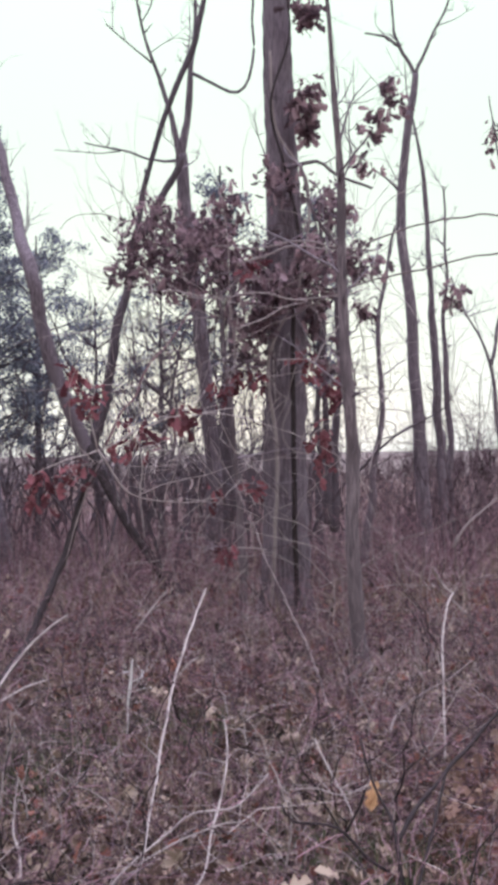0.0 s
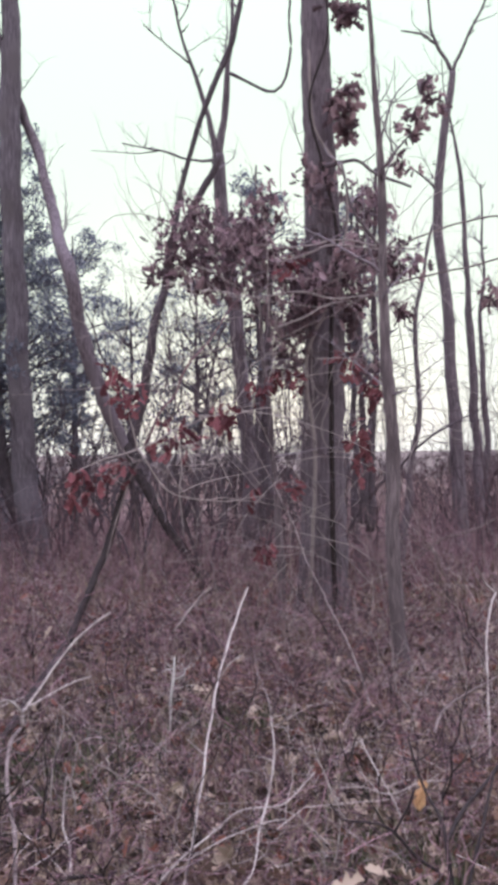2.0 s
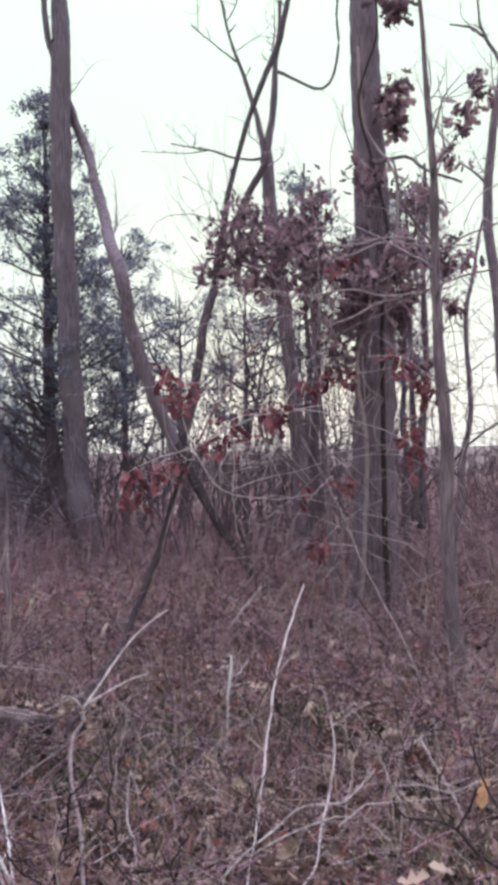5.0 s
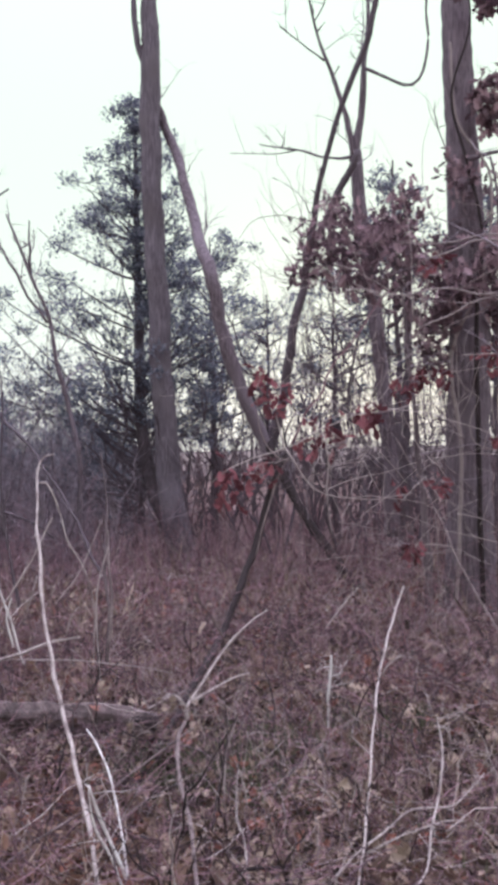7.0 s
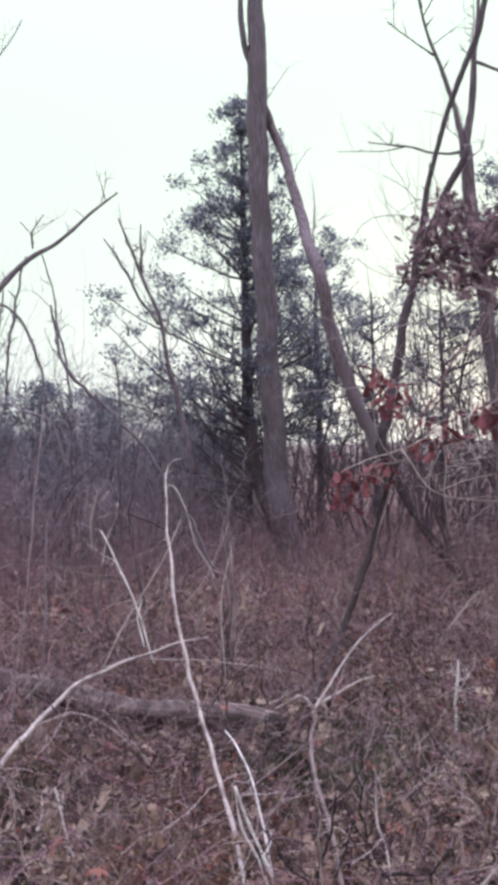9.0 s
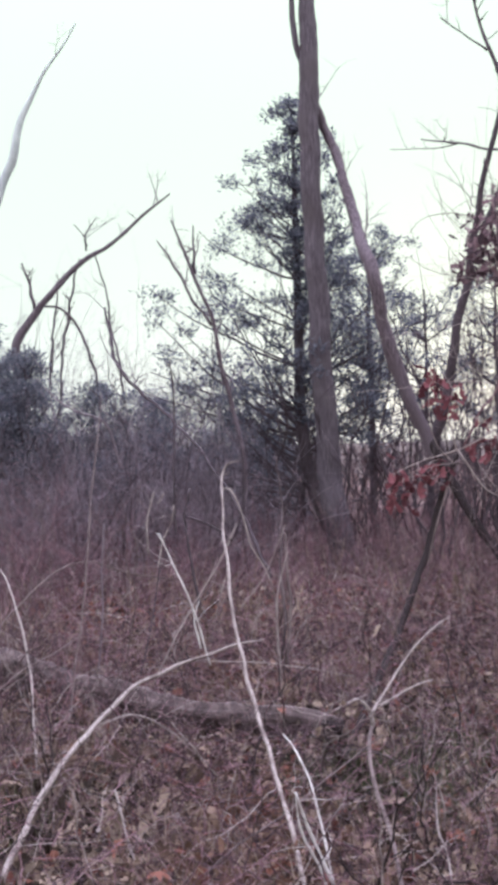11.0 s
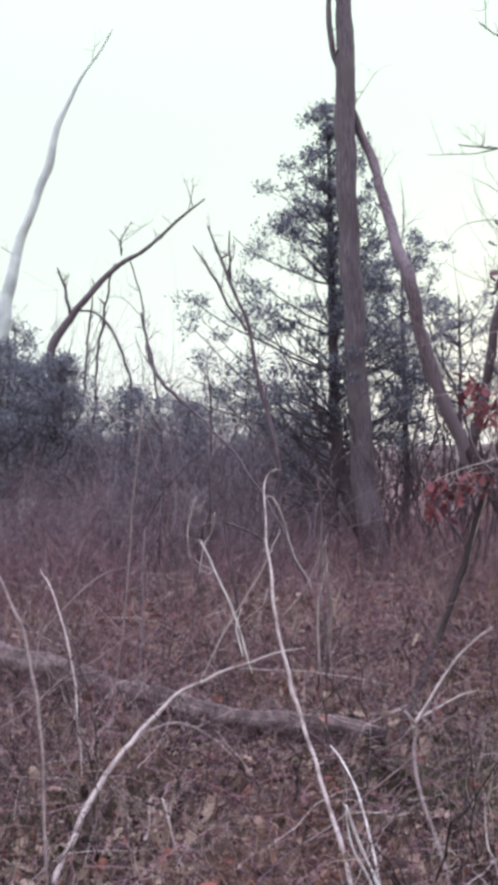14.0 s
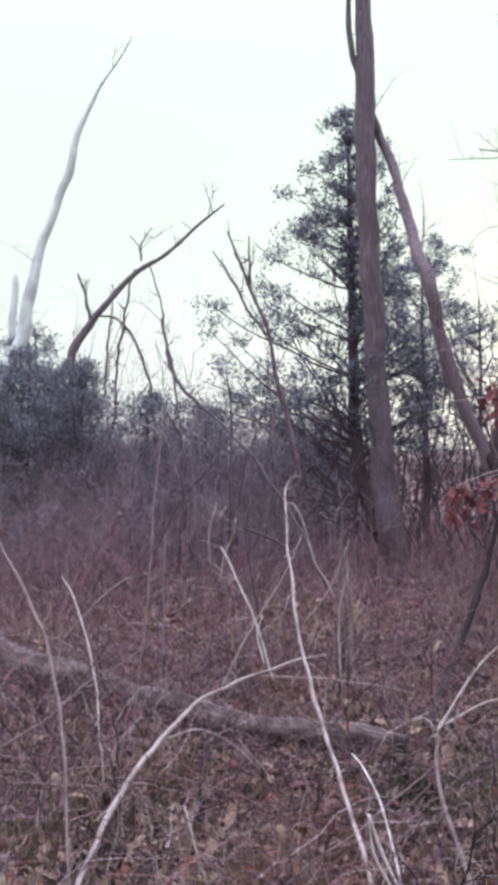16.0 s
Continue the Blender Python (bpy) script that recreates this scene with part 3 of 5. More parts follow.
limb("branch", [(-7.17, 12.75, 4.74, 0.02191), (-7.29, 12.71, 4.30, 0.03067), (-7.36, 12.69, 3.87, 0.03505), (-7.46, 12.65, 3.26, 0.03505), (-7.54, 12.63, 2.21, 0.03067)], snag, BARK, sides=6, thin=0.55, wobble=0.9, ridge=0.3)
limb("branch", [(-7.50, 12.63, 4.38, 0.01753), (-7.54, 12.62, 3.96, 0.02629), (-7.60, 12.60, 3.52, 0.03067), (-7.67, 12.58, 2.74, 0.03505)], snag, BARK, sides=6, thin=0.55, wobble=0.9, ridge=0.3)
limb("branch", [(-6.96, 12.83, 4.80, 0.01753), (-6.83, 12.88, 4.29, 0.02191), (-6.75, 12.92, 3.59, 0.02629), (-6.66, 12.96, 3.15, 0.03067), (-6.61, 12.98, 2.53, 0.03067)], snag, BARK, sides=6, thin=0.55, wobble=0.9, ridge=0.3)
limb("branch", [(-7.80, 12.52, 4.04, 0.02629), (-7.47, 12.64, 3.96, 0.03067), (-7.24, 12.74, 3.69, 0.03943), (-7.08, 12.80, 3.25, 0.03943), (-6.97, 12.84, 2.81, 0.03943), (-6.93, 12.86, 2.02, 0.03943)], snag, BARK, sides=6, thin=0.55, wobble=0.9, ridge=0.3)

slant = tree("thin dark slanting dead stem", "dead trees")
limb("trunk", [(-2.80, 8.02, 0.51, 0.02417), (-3.12, 8.27, 1.08, 0.02508), (-3.47, 8.52, 1.46, 0.0231), (-3.85, 8.75, 1.87, 0.02391), (-4.27, 8.98, 2.19, 0.0278), (-4.75, 9.17, 2.53, 0.0319), (-5.05, 9.44, 2.89, 0.02962), (-5.28, 9.73, 3.46, 0.02035)], slant, BARK_DARK, sides=8, thin=0.62, wobble=1.2, ridge=0.3)
bare_mid = tree("bare thin tree with upswept limbs")
limb("trunk", [(-3.90, 10.70, 0.25, 0.04907), (-3.94, 10.68, 1.37, 0.04557), (-3.97, 10.66, 2.01, 0.04206), (-4.07, 10.62, 2.57, 0.03856), (-4.22, 10.56, 3.21, 0.03505), (-4.34, 10.51, 3.63, 0.03155), (-4.49, 10.45, 4.12, 0.02454), (-4.66, 10.38, 4.58, 0.01402)], bare_mid, BARK, sides=8, thin=0.72, wobble=1.0, ridge=0.3)
limb("branch", [(-4.25, 10.55, 3.28, 0.02804), (-4.44, 10.47, 3.60, 0.02454), (-4.63, 10.40, 3.99, 0.02103), (-4.83, 10.32, 4.34, 0.01052)], bare_mid, BARK, sides=6, thin=0.72, wobble=1.0, ridge=0.3)
limb("branch", [(-4.40, 10.49, 3.91, 0.02103), (-4.42, 10.47, 4.26, 0.01753), (-4.40, 10.48, 4.51, 0.01052)], bare_mid, BARK, sides=6, thin=0.72, wobble=1.0, ridge=0.3)


# bare side twigs, most of them high on the stems
def twiggy(tree_ob, count, length, mat, low=0.4, thick=0.009):
    for ob in list(tree_ob.children):
        if ob.name.split(".")[0] in ("trunk", "stem", "branch"):
            co = np.empty(len(ob.data.vertices) * 3, np.float32)
            ob.data.vertices.foreach_get("co", co)
            ring = SIDES[ob.name]
            centre = co.reshape(-1, 3)[:-2].reshape(-1, ring, 3)
            mid = centre.mean(1)
            r = np.linalg.norm(centre - mid[:, None], axis=2).mean(1)
            k = max(1, round(count * min(1.0, len(mid) / 60)))
            shoots(np.column_stack([mid, r])[::4], tree_ob, mat, k, length, low, "twig", thick)


for some, count, length in ((forked, 7, 0.9), (twin, 8, 0.8), (pale, 12, 0.8), (thin, 12, 0.6), (fork_r, 9, 0.8), (slim_r, 16, 0.5), (slim_r2, 16, 0.5),
                            (slim_r3, 12, 0.6), (slim_r4, 10, 0.6), (gap_tree, 14, 0.5), (gap_tree2, 14, 0.5), (gap_tree3, 14, 0.5), (dead, 4, 0.6), (snag, 6, 0.6), (slant, 8, 0.5), (bare_mid, 10, 0.6), (big, 8, 0.9)):
    twiggy(some, count, length, TWIG_GREY)
for some, count in ((forked, 10), (twin, 10), (pale, 9), (fork_r, 10), (slim_r, 14), (slim_r2, 14), (slim_r3, 12), (snag, 16), (bare_mid, 14), (slant, 18), (leftbig, 9)):
    twiggy(some, count, 0.2, BARK, 0.1, 0.011)


# ---- red cedars ----
CONE = ((0.0, 0.15, 0.3, 0.5, 0.75, 0.93, 1.0), (0.75, 1.1, 1.04, 0.78, 0.53, 0.36, 0.15))
OPEN = ((0.0, 0.3, 0.6, 0.85, 1.0), (0.4, 0.9, 1.0, 0.7, 0.25))
BUSH = ((0.0, 0.25, 0.6, 0.85, 1.0), (0.8, 1.0, 0.85, 0.5, 0.15))


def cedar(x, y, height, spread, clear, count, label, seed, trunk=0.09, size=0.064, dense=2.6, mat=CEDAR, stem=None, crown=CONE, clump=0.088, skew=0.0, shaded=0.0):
    """An evergreen: a straight trunk, up-curved boughs with gaps between them, and loose clumps of scale-leaved sprays on each."""
    global rng
    keep, rng = rng, np.random.default_rng(seed)
    t = thing("red_cedar", label, "tree", group="red cedars")
    z0 = float(ground_z(x, y))
    limb("trunk", stem or [(x, y, z0 - 0.1, trunk * 1.2), (x, y, z0 + height * 0.5, trunk * 0.75), (x, y, z0 + height, 0.012)], t, BARK_DARK, sides=10)
    h = rng.uniform(0, 1, count * 4)
    h = h[rng.uniform(0, 1, count * 4) < 0.4 + 0.6 * np.interp(h, *crown)][:count]
    n = len(h)
    head = rng.uniform(0, 2 * np.pi, n)
    lobe = np.clip(1 - skew * np.cos(head) + 0.16 * np.sin(3 * head + 9 * h + seed) + 0.1 * np.sin(5 * head - 17 * h), 0.7, 1.55) * (1 - shaded * np.clip(-np.sin(head), 0, 1))
    reach = np.maximum(spread * np.interp(h, *crown) * lobe * rng.uniform(0.72, 1.08, n), 0.18)
    rise = rng.normal(0.38, 0.2, n) + 0.15 * h
    start = np.stack([x + 0 * h, y + 0 * h, np.maximum(z0 + height * (clear + (1 - clear) * h) - 0.5 * reach, z0 + 0.1)], -1)
    line, rad = arcs(start, head, reach, rise, rng.normal(-0.35, 0.25, n), 0.008 + 0.013 * reach / spread, 8, 0.07)
    for b in range(n):
        k = max(2, int(dense * reach[b] * rng.uniform(0.7, 1.3)))
        u = 0.3 + 0.7 * rng.uniform(0, 1, k) ** 0.6
        seg = np.minimum((u * 7).astype(int), 6)
        w = np.clip(u * 7 - seg, 0, 1)[:, None]
        hub = line[b, seg] * (1 - w) + line[b, seg + 1] * w
        # each clump hangs on a twig that springs from the bough
        twig = hub + rng.normal(0, 1, (k, 3)) * (0.16, 0.16, 0.14) * np.minimum(1, reach[b] / 0.8)
        bend = np.stack([hub, (hub + twig) / 2 + rng.normal(0, 0.02, (k, 3)), twig], 1)
        wood, rim = tubes(line[b:b + 1], rad[b:b + 1], 5)
        more, rims = tubes(bend, np.full((k, 3), 0.004), 3)
        bough = part("bough", mesh_of("bough", np.concatenate([wood, more]), np.concatenate([rim, rims + len(wood)]), BARK_DARK), t)
        m = 84
        out = rng.normal(0, 1, (k, m, 3)) * (1, 1, 0.85) * clump * rng.uniform(0.6, 1.25, (k, 1, 1)) * min(1, 0.5 + 0.5 * reach[b] / spread)
        at = (twig[:, None] + out).reshape(-1, 3)
        far = out.reshape(-1, 3)
        yaw = np.arctan2(-far[:, 0], far[:, 1]) + rng.normal(0, 0.6, k * m)
        v, f = scatter(SPRAY, SPRAY_FACES, at, rng.uniform(0.5, 1.3, k * m) * size, yaw, rng.normal(0.5, 0.5, k * m), rng.uniform(-1.5, 1.5, k * m))
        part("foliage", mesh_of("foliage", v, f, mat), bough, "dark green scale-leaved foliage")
    rng = keep
    return t


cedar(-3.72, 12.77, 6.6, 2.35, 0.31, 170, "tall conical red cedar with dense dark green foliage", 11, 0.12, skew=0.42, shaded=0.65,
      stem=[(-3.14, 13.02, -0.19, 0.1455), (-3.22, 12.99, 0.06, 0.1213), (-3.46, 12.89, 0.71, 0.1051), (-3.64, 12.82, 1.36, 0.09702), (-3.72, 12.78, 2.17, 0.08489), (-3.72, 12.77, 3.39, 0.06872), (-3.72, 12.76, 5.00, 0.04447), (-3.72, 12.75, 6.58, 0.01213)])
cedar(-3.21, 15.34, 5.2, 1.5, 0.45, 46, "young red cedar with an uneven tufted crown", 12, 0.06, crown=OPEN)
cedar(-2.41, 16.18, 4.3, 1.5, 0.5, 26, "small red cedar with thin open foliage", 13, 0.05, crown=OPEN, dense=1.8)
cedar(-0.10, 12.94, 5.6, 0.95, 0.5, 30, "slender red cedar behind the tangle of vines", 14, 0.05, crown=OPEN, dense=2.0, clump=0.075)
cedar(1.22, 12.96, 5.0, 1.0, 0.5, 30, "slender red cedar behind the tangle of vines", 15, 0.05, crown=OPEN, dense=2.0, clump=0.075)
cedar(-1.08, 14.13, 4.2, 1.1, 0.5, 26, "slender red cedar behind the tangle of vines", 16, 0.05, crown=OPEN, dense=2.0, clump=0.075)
for x, y, tall, wide, seed in ((-9.07, 11.12, 3.7, 1.2, 18), (-8.14, 11.03, 3.35, 1.1, 17), (-7.68, 11.9, 3.2, 1.0, 19), (-9.3, 13.2, 3.9, 1.3, 20), (-8.2, 12.6, 3.45, 1.1, 24), (-8.9, 12.4, 3.7, 1.1, 25),
                                 (-7.1, 12.9, 2.7, 1.5, 21), (-6.5, 14.0, 2.5, 1.6, 22), (-5.5, 15.2, 2.2, 1.4, 23)):
    cedar(x, y, tall, wide, 0.1, 84, "bushy dull evergreen at the edge of the thicket", seed, 0.04, mat=SHRUB, dense=3.4, crown=BUSH, clump=0.105)


# ---- young oak with red leaves still hanging ----
oak = thing("oak_sapling", "thin dark oak sapling holding withered red leaves", "tree")
limb("stem", [(-1.18, 3.70, 0.08, 0.02354), (-1.16, 3.81, 0.11, 0.02261), (-1.18, 4.52, 0.19, 0.02578), (-1.25, 5.43, 0.22, 0.02985), (-1.30, 6.34, 0.28, 0.03392), (-1.20, 6.98, 0.71, 0.03663), (-1.11, 7.20, 1.05, 0.03754), (-1.03, 7.32, 1.37, 0.03561), (-0.93, 7.45, 1.63, 0.02883)], oak, STEM_DARK, sides=10, step=0.04, wobble=0.25, ridge=0.3, thin=0.8)
limb("stem", [(-1.12, 6.95, 0.82, 0.009101), (-1.07, 7.06, 1.07, 0.01152), (-1.01, 7.17, 1.29, 0.01399), (-0.97, 7.23, 1.43, 0.01408), (-0.90, 7.35, 1.60, 0.01187)], oak, STEM_BROWN, "paler split stem beside the dark one", sides=6, step=0.04, ridge=0.3, thin=0.6)
limb("branch", [(-0.89, 7.21, 1.67, 0.01603), (-0.78, 7.21, 1.49, 0.01145), (-0.56, 7.22, 1.28, 0.009159), (-0.19, 7.23, 1.25, 0.006869), (0.13, 7.23, 1.29, 0.004579)], oak, TWIG_PALE, sides=5, thin=0.6, wobble=2.5)
limb("branch", [(-0.89, 7.21, 1.67, 0.01374), (-1.15, 7.21, 1.61, 0.009159), (-1.38, 7.21, 1.52, 0.006869), (-1.52, 7.21, 1.41, 0.004579)], oak, TWIG_PALE, sides=5, thin=0.6, wobble=2.5)
limb("branch", [(-0.87, 7.21, 1.67, 0.01374), (-0.64, 7.21, 1.81, 0.01145), (-0.32, 7.22, 1.94, 0.009159), (-0.14, 7.22, 1.96, 0.004579)], oak, TWIG_PALE, sides=5, thin=0.6, wobble=2.5)
limb("branch", [(-0.91, 7.21, 1.65, 0.01374), (-0.96, 7.21, 1.95, 0.009159), (-0.93, 7.21, 2.18, 0.006869), (-1.00, 7.20, 2.31, 0.004579)], oak, TWIG_PALE, sides=5, thin=0.6, wobble=2.5)
limb("branch", [(-0.58, 7.11, 1.80, 0.009046), (-0.54, 7.12, 1.53, 0.009046), (-0.54, 7.12, 1.21, 0.006784), (-0.52, 7.12, 0.99, 0.004523)], oak, TWIG_PALE, sides=5, thin=0.6, wobble=2.5)
limb("branch", [(-0.85, 7.21, 1.72, 0.01374), (-0.50, 7.21, 2.31, 0.01145), (-0.17, 7.21, 2.76, 0.009159), (0.06, 7.21, 3.03, 0.004579)], oak, TWIG, sides=5, thin=0.7, wobble=2.5)
shoots([(*(-0.89, 7.21, 1.67), 0.02), (*(-0.59, 7.17, 1.71), 0.012), (*(-0.18, 7.12, 1.52), 0.008)], oak, TWIG_PALE, 16, 0.6, 0, "twig", 0.0032, 0.0, 4)
shoots([(*(-0.89, 7.21, 1.67), 0.02), (*(-1.15, 7.21, 1.54), 0.01), (*(-1.33, 7.21, 1.45), 0.006)], oak, TWIG_PALE, 9, 0.5, 0, "twig", 0.003, 0.0, 4)
leaf_bunch([(-1.40, 7.21, 1.47), (-1.44, 7.21, 1.29), (-1.26, 7.21, 1.47), (-1.06, 7.21, 1.54)], oak, LEAF_RED_ONE, 46, 0.055, 0.125)
leaf_bunch([(-1.02, 7.20, 2.20), (-0.94, 7.21, 2.06), (-1.09, 7.20, 2.27)], oak, LEAF_RED_ONE, 40, 0.055, 0.125)
leaf_bunch([(-0.23, 7.22, 1.91), (-0.26, 7.22, 1.96)], oak, LEAF_RED_ONE, 22, 0.05, 0.125)
leaf_bunch([(-0.48, 7.22, 1.76), (-0.71, 7.21, 1.71), (-0.55, 7.21, 1.87)], oak, LEAF_RED_ONE, 34, 0.07, 0.125)


# ---- tangle of vines and briars round the big tree ----
def tangle():
    t = thing("vine_thicket", "tangled vines with withered brown leaves round the trunks", "vine thicket")
    c0, c1, low = np.array((0.28, 8.31, 3.53)), np.array((0.96, 8.32, 3.62)), np.array((-0.50, 9.10, 3.70))
    low2 = np.array((0.32, 8.71, 3.07))
    for centre, count, joined, spread in ((low, 60, 520, (0.27, 0.3, 0.2)), (c0, 95, 620, (0.4, 0.4, 0.42)), (c1, 80, 560, (0.32, 0.4, 0.34)), (low2, 70, 480, (0.55, 0.3, 0.4))):
        hubs = centre + np.clip(rng.normal(0, 1, (11, 3)), -1.5, 1.5) * spread
        leaf_bunch(hubs, t, LEAF_DULL_ONE, count, 0.095, 0.125, int(joined * 1.5), LEAF_DULL)
    for name, n, mat, lo, hi, thick, label in (("briar", 200, TWIG_PALE, 7.2, 9.6, 0.0035, "pale arching briar cane"), ("vine", 220, TWIG_DARK, 7.8, 11.0, 0.0036, "")):
        at = np.stack([rng.uniform(-1.0, 1.6, n), rng.uniform(lo, hi, n), rng.uniform(0.2, 3.7, n)], -1)
        line, rad = arcs(at, rng.uniform(0, 6.3, n), rng.uniform(0.5, 1.8, n), rng.normal(0.35, 0.7, n), rng.normal(0.7, 0.7, n), rng.uniform(0.5, 1.5, n) * thick, 9, 0.12)
        for k in range(n):
            v, f = tubes(line[k:k + 1], rad[k:k + 1], 5)
            part(name, mesh_of(name, v, f, mat), t, label)
    n = 1100
    at = np.stack([rng.uniform(-1.1, 1.7, n), rng.uniform(7.6, 11.0, n), rng.uniform(0.1, 3.9, n)], -1)
    line, rad = arcs(at, rng.uniform(0, 6.3, n), rng.uniform(0.2, 0.9, n), rng.normal(0.4, 0.8, n), rng.normal(0.4, 0.6, n), rng.uniform(0.0015, 0.0032, n), 6, 0.15)
    v, f = tubes(line, rad, 3)
    tagged(part("fine_tangle", mesh_of("fine_tangle", v, f, TWIG_DARK), t), kind="stuff")


tangle()


def hanging(places, count, spread, mat=LEAF_DULL_ONE, size=0.11, label="bunch of dry brown leaves caught on high twigs"):
    t = thing("dead_leaf_cluster", label, "leaf cluster", group="dead leaf clusters")
    leaf_bunch(places, t, mat, int(count * 1.5), spread, size * 1.15)
    for q in places:
        shoots([(*q, 0.006), (q[0] + 0.05, q[1], q[2] + 0.15, 0.004)], t, TWIG_GREY, 2, 0.45, 0, "twig", 0.004, 0.2)


hanging([(0.91, 8.40, 4.98), (0.90, 8.41, 4.80), (0.90, 8.41, 4.64), (0.82, 8.40, 4.85)], 100, (0.05, 0.05, 0.06))
hanging([(0.92, 8.40, 5.77), (0.94, 8.40, 5.67), (0.84, 8.39, 5.83)], 44, (0.05, 0.05, 0.05))
hanging([(1.89, 10.11, 5.67), (1.95, 10.11, 5.49)], 36, (0.06, 0.06, 0.06))
hanging([(1.73, 10.11, 5.27), (1.70, 10.11, 5.12), (1.80, 10.11, 5.33)], 34, (0.06, 0.06, 0.06))
hanging([(1.60, 10.12, 4.81)], 14, (0.08, 0.06, 0.05))
hanging([(2.57, 10.14, 3.39), (2.54, 10.14, 3.30)], 26, (0.05, 0.05, 0.05))
hanging([(1.44, 9.13, 3.08), (1.50, 9.13, 3.05)], 16, (0.05, 0.05, 0.05))
limb("branch", [(3.64, 13.16, 2.79, 0.0277), (3.84, 13.16, 3.82, 0.02375), (3.89, 13.15, 4.77, 0.01979), (3.82, 13.14, 5.64, 0.01583), (3.74, 13.13, 6.15, 0.01187), (3.68, 13.13, 6.59, 0.007915)], slim_r4, BARK, sides=6)
hanging([(3.74, 13.13, 6.12), (3.70, 13.13, 5.88)], 14, (0.04, 0.06, 0.09), size=0.13)
RED = "bunch of withered red oak leaves on thin twigs"
hanging([(0.13, 7.13, 0.86), (0.12, 7.13, 0.82)], 14, (0.03, 0.03, 0.05), LEAF_RED_ONE, 0.085, RED)
hanging([(0.22, 7.72, 2.30), (0.39, 7.72, 2.28)], 16, (0.04, 0.04, 0.05), LEAF_RED_ONE, 0.085, RED)
hanging([(0.83, 7.73, 2.47), (0.86, 7.73, 2.37)], 22, (0.05, 0.05, 0.05), LEAF_RED_ONE, 0.085, RED)
hanging([(1.09, 7.73, 2.15), (1.05, 7.73, 2.18)], 22, (0.05, 0.05, 0.05), LEAF_RED_ONE, 0.085, RED)
hanging([(0.94, 7.74, 1.79), (0.97, 7.74, 1.55), (0.94, 7.74, 1.69)], 34, (0.05, 0.05, 0.07), LEAF_RED_ONE, 0.085, RED)
hanging([(0.38, 7.73, 1.36), (0.04, 7.73, 1.32)], 14, (0.04, 0.04, 0.06), LEAF_RED_ONE, 0.085, RED)
hanging([(0.05, 7.72, 2.19), (0.39, 7.51, 3.22)], 20, (0.06, 0.04, 0.05), LEAF_RED_ONE, 0.085, RED)


# ---- dry stalks and dead sticks standing in the foreground ----
def stick(label, mat, *limbs, name="dead_stick", group="dead sticks", slim=0.57):
    t = thing(name, label, "stick", group=group)
    for i, pts in enumerate(limbs):
        limb("stem" if i == 0 else "twig", pts, t, mat, sides=8, ridge=0.28, wobble=0.6, step=0.03, thin=slim)
    shoots([(x, y, z, r * 0.78) for x, y, z, r in limbs[0]], t, mat, 5, 0.22, 0.2, "twig", 0.0022, 0.5, 2)
    return t


stick("tall bleached dry stalk with a bent tip", WOOD_DRY,
      [(-0.88, 2.28, 0.09, 0.01463), (-0.98, 2.51, 0.16, 0.01569), (-1.17, 2.91, 0.31, 0.01642), (-1.39, 3.31, 0.49, 0.0169), (-1.58, 3.67, 0.68, 0.01696), (-1.72, 3.93, 0.88, 0.01498), (-1.85, 4.20, 1.18, 0.01425), (-1.93, 4.38, 1.39, 0.01312), (-1.99, 4.57, 1.59, 0.01187), (-1.96, 4.58, 1.67, 0.01018), (-1.90, 4.61, 1.68, 0.005088)],
      [(-1.99, 4.57, 1.51, 0.008481), (-1.95, 4.59, 1.51, 0.01018), (-1.91, 4.60, 1.43, 0.01018), (-1.88, 4.62, 1.32, 0.006784), (-1.84, 4.63, 1.16, 0.006784), (-1.77, 4.66, 1.03, 0.006784), (-1.72, 4.68, 0.87, 0.006784), (-1.71, 4.69, 0.69, 0.005088), (-1.72, 4.68, 0.45, 0.003392)],
      [(-1.86, 4.20, 1.02, 0.004749), (-1.89, 4.19, 0.91, 0.004749), (-1.93, 4.17, 0.77, 0.003166)], name="dry_stalk")
stick("arching bleached dead branch", WOOD_DRY,
      [(-2.01, 1.96, 0.07, 0.02007), (-2.08, 2.20, 0.14, 0.02148), (-2.16, 2.54, 0.24, 0.02229), (-2.22, 2.90, 0.33, 0.02163), (-2.29, 3.40, 0.39, 0.0212), (-2.23, 3.74, 0.51, 0.01948), (-2.15, 4.10, 0.54, 0.01741), (-2.07, 4.34, 0.55, 0.01476), (-1.94, 4.49, 0.59, 0.01167), (-1.79, 4.66, 0.60, 0.006784)],
      [(-2.27, 3.41, 0.40, 0.008481), (-2.12, 3.52, 0.43, 0.008565), (-1.99, 3.62, 0.34, 0.007208), (-1.88, 3.72, 0.19, 0.005823), (-1.79, 3.81, 0.02, 0.00441)],
      [(-2.06, 4.23, 0.55, 0.006445), (-1.87, 4.48, 0.50, 0.006634), (-1.67, 4.74, 0.43, 0.006822), (-1.33, 5.05, 0.31, 0.003505)],
      [(-2.17, 3.66, 0.38, 0.00588), (-2.10, 3.69, 0.21, 0.00441), (-2.01, 3.72, 0.03, 0.00294)],
      [(-1.83, 4.53, 0.63, 0.006671), (-1.80, 4.54, 0.74, 0.006671), (-1.76, 4.56, 0.79, 0.005004)], name="fallen_branch")
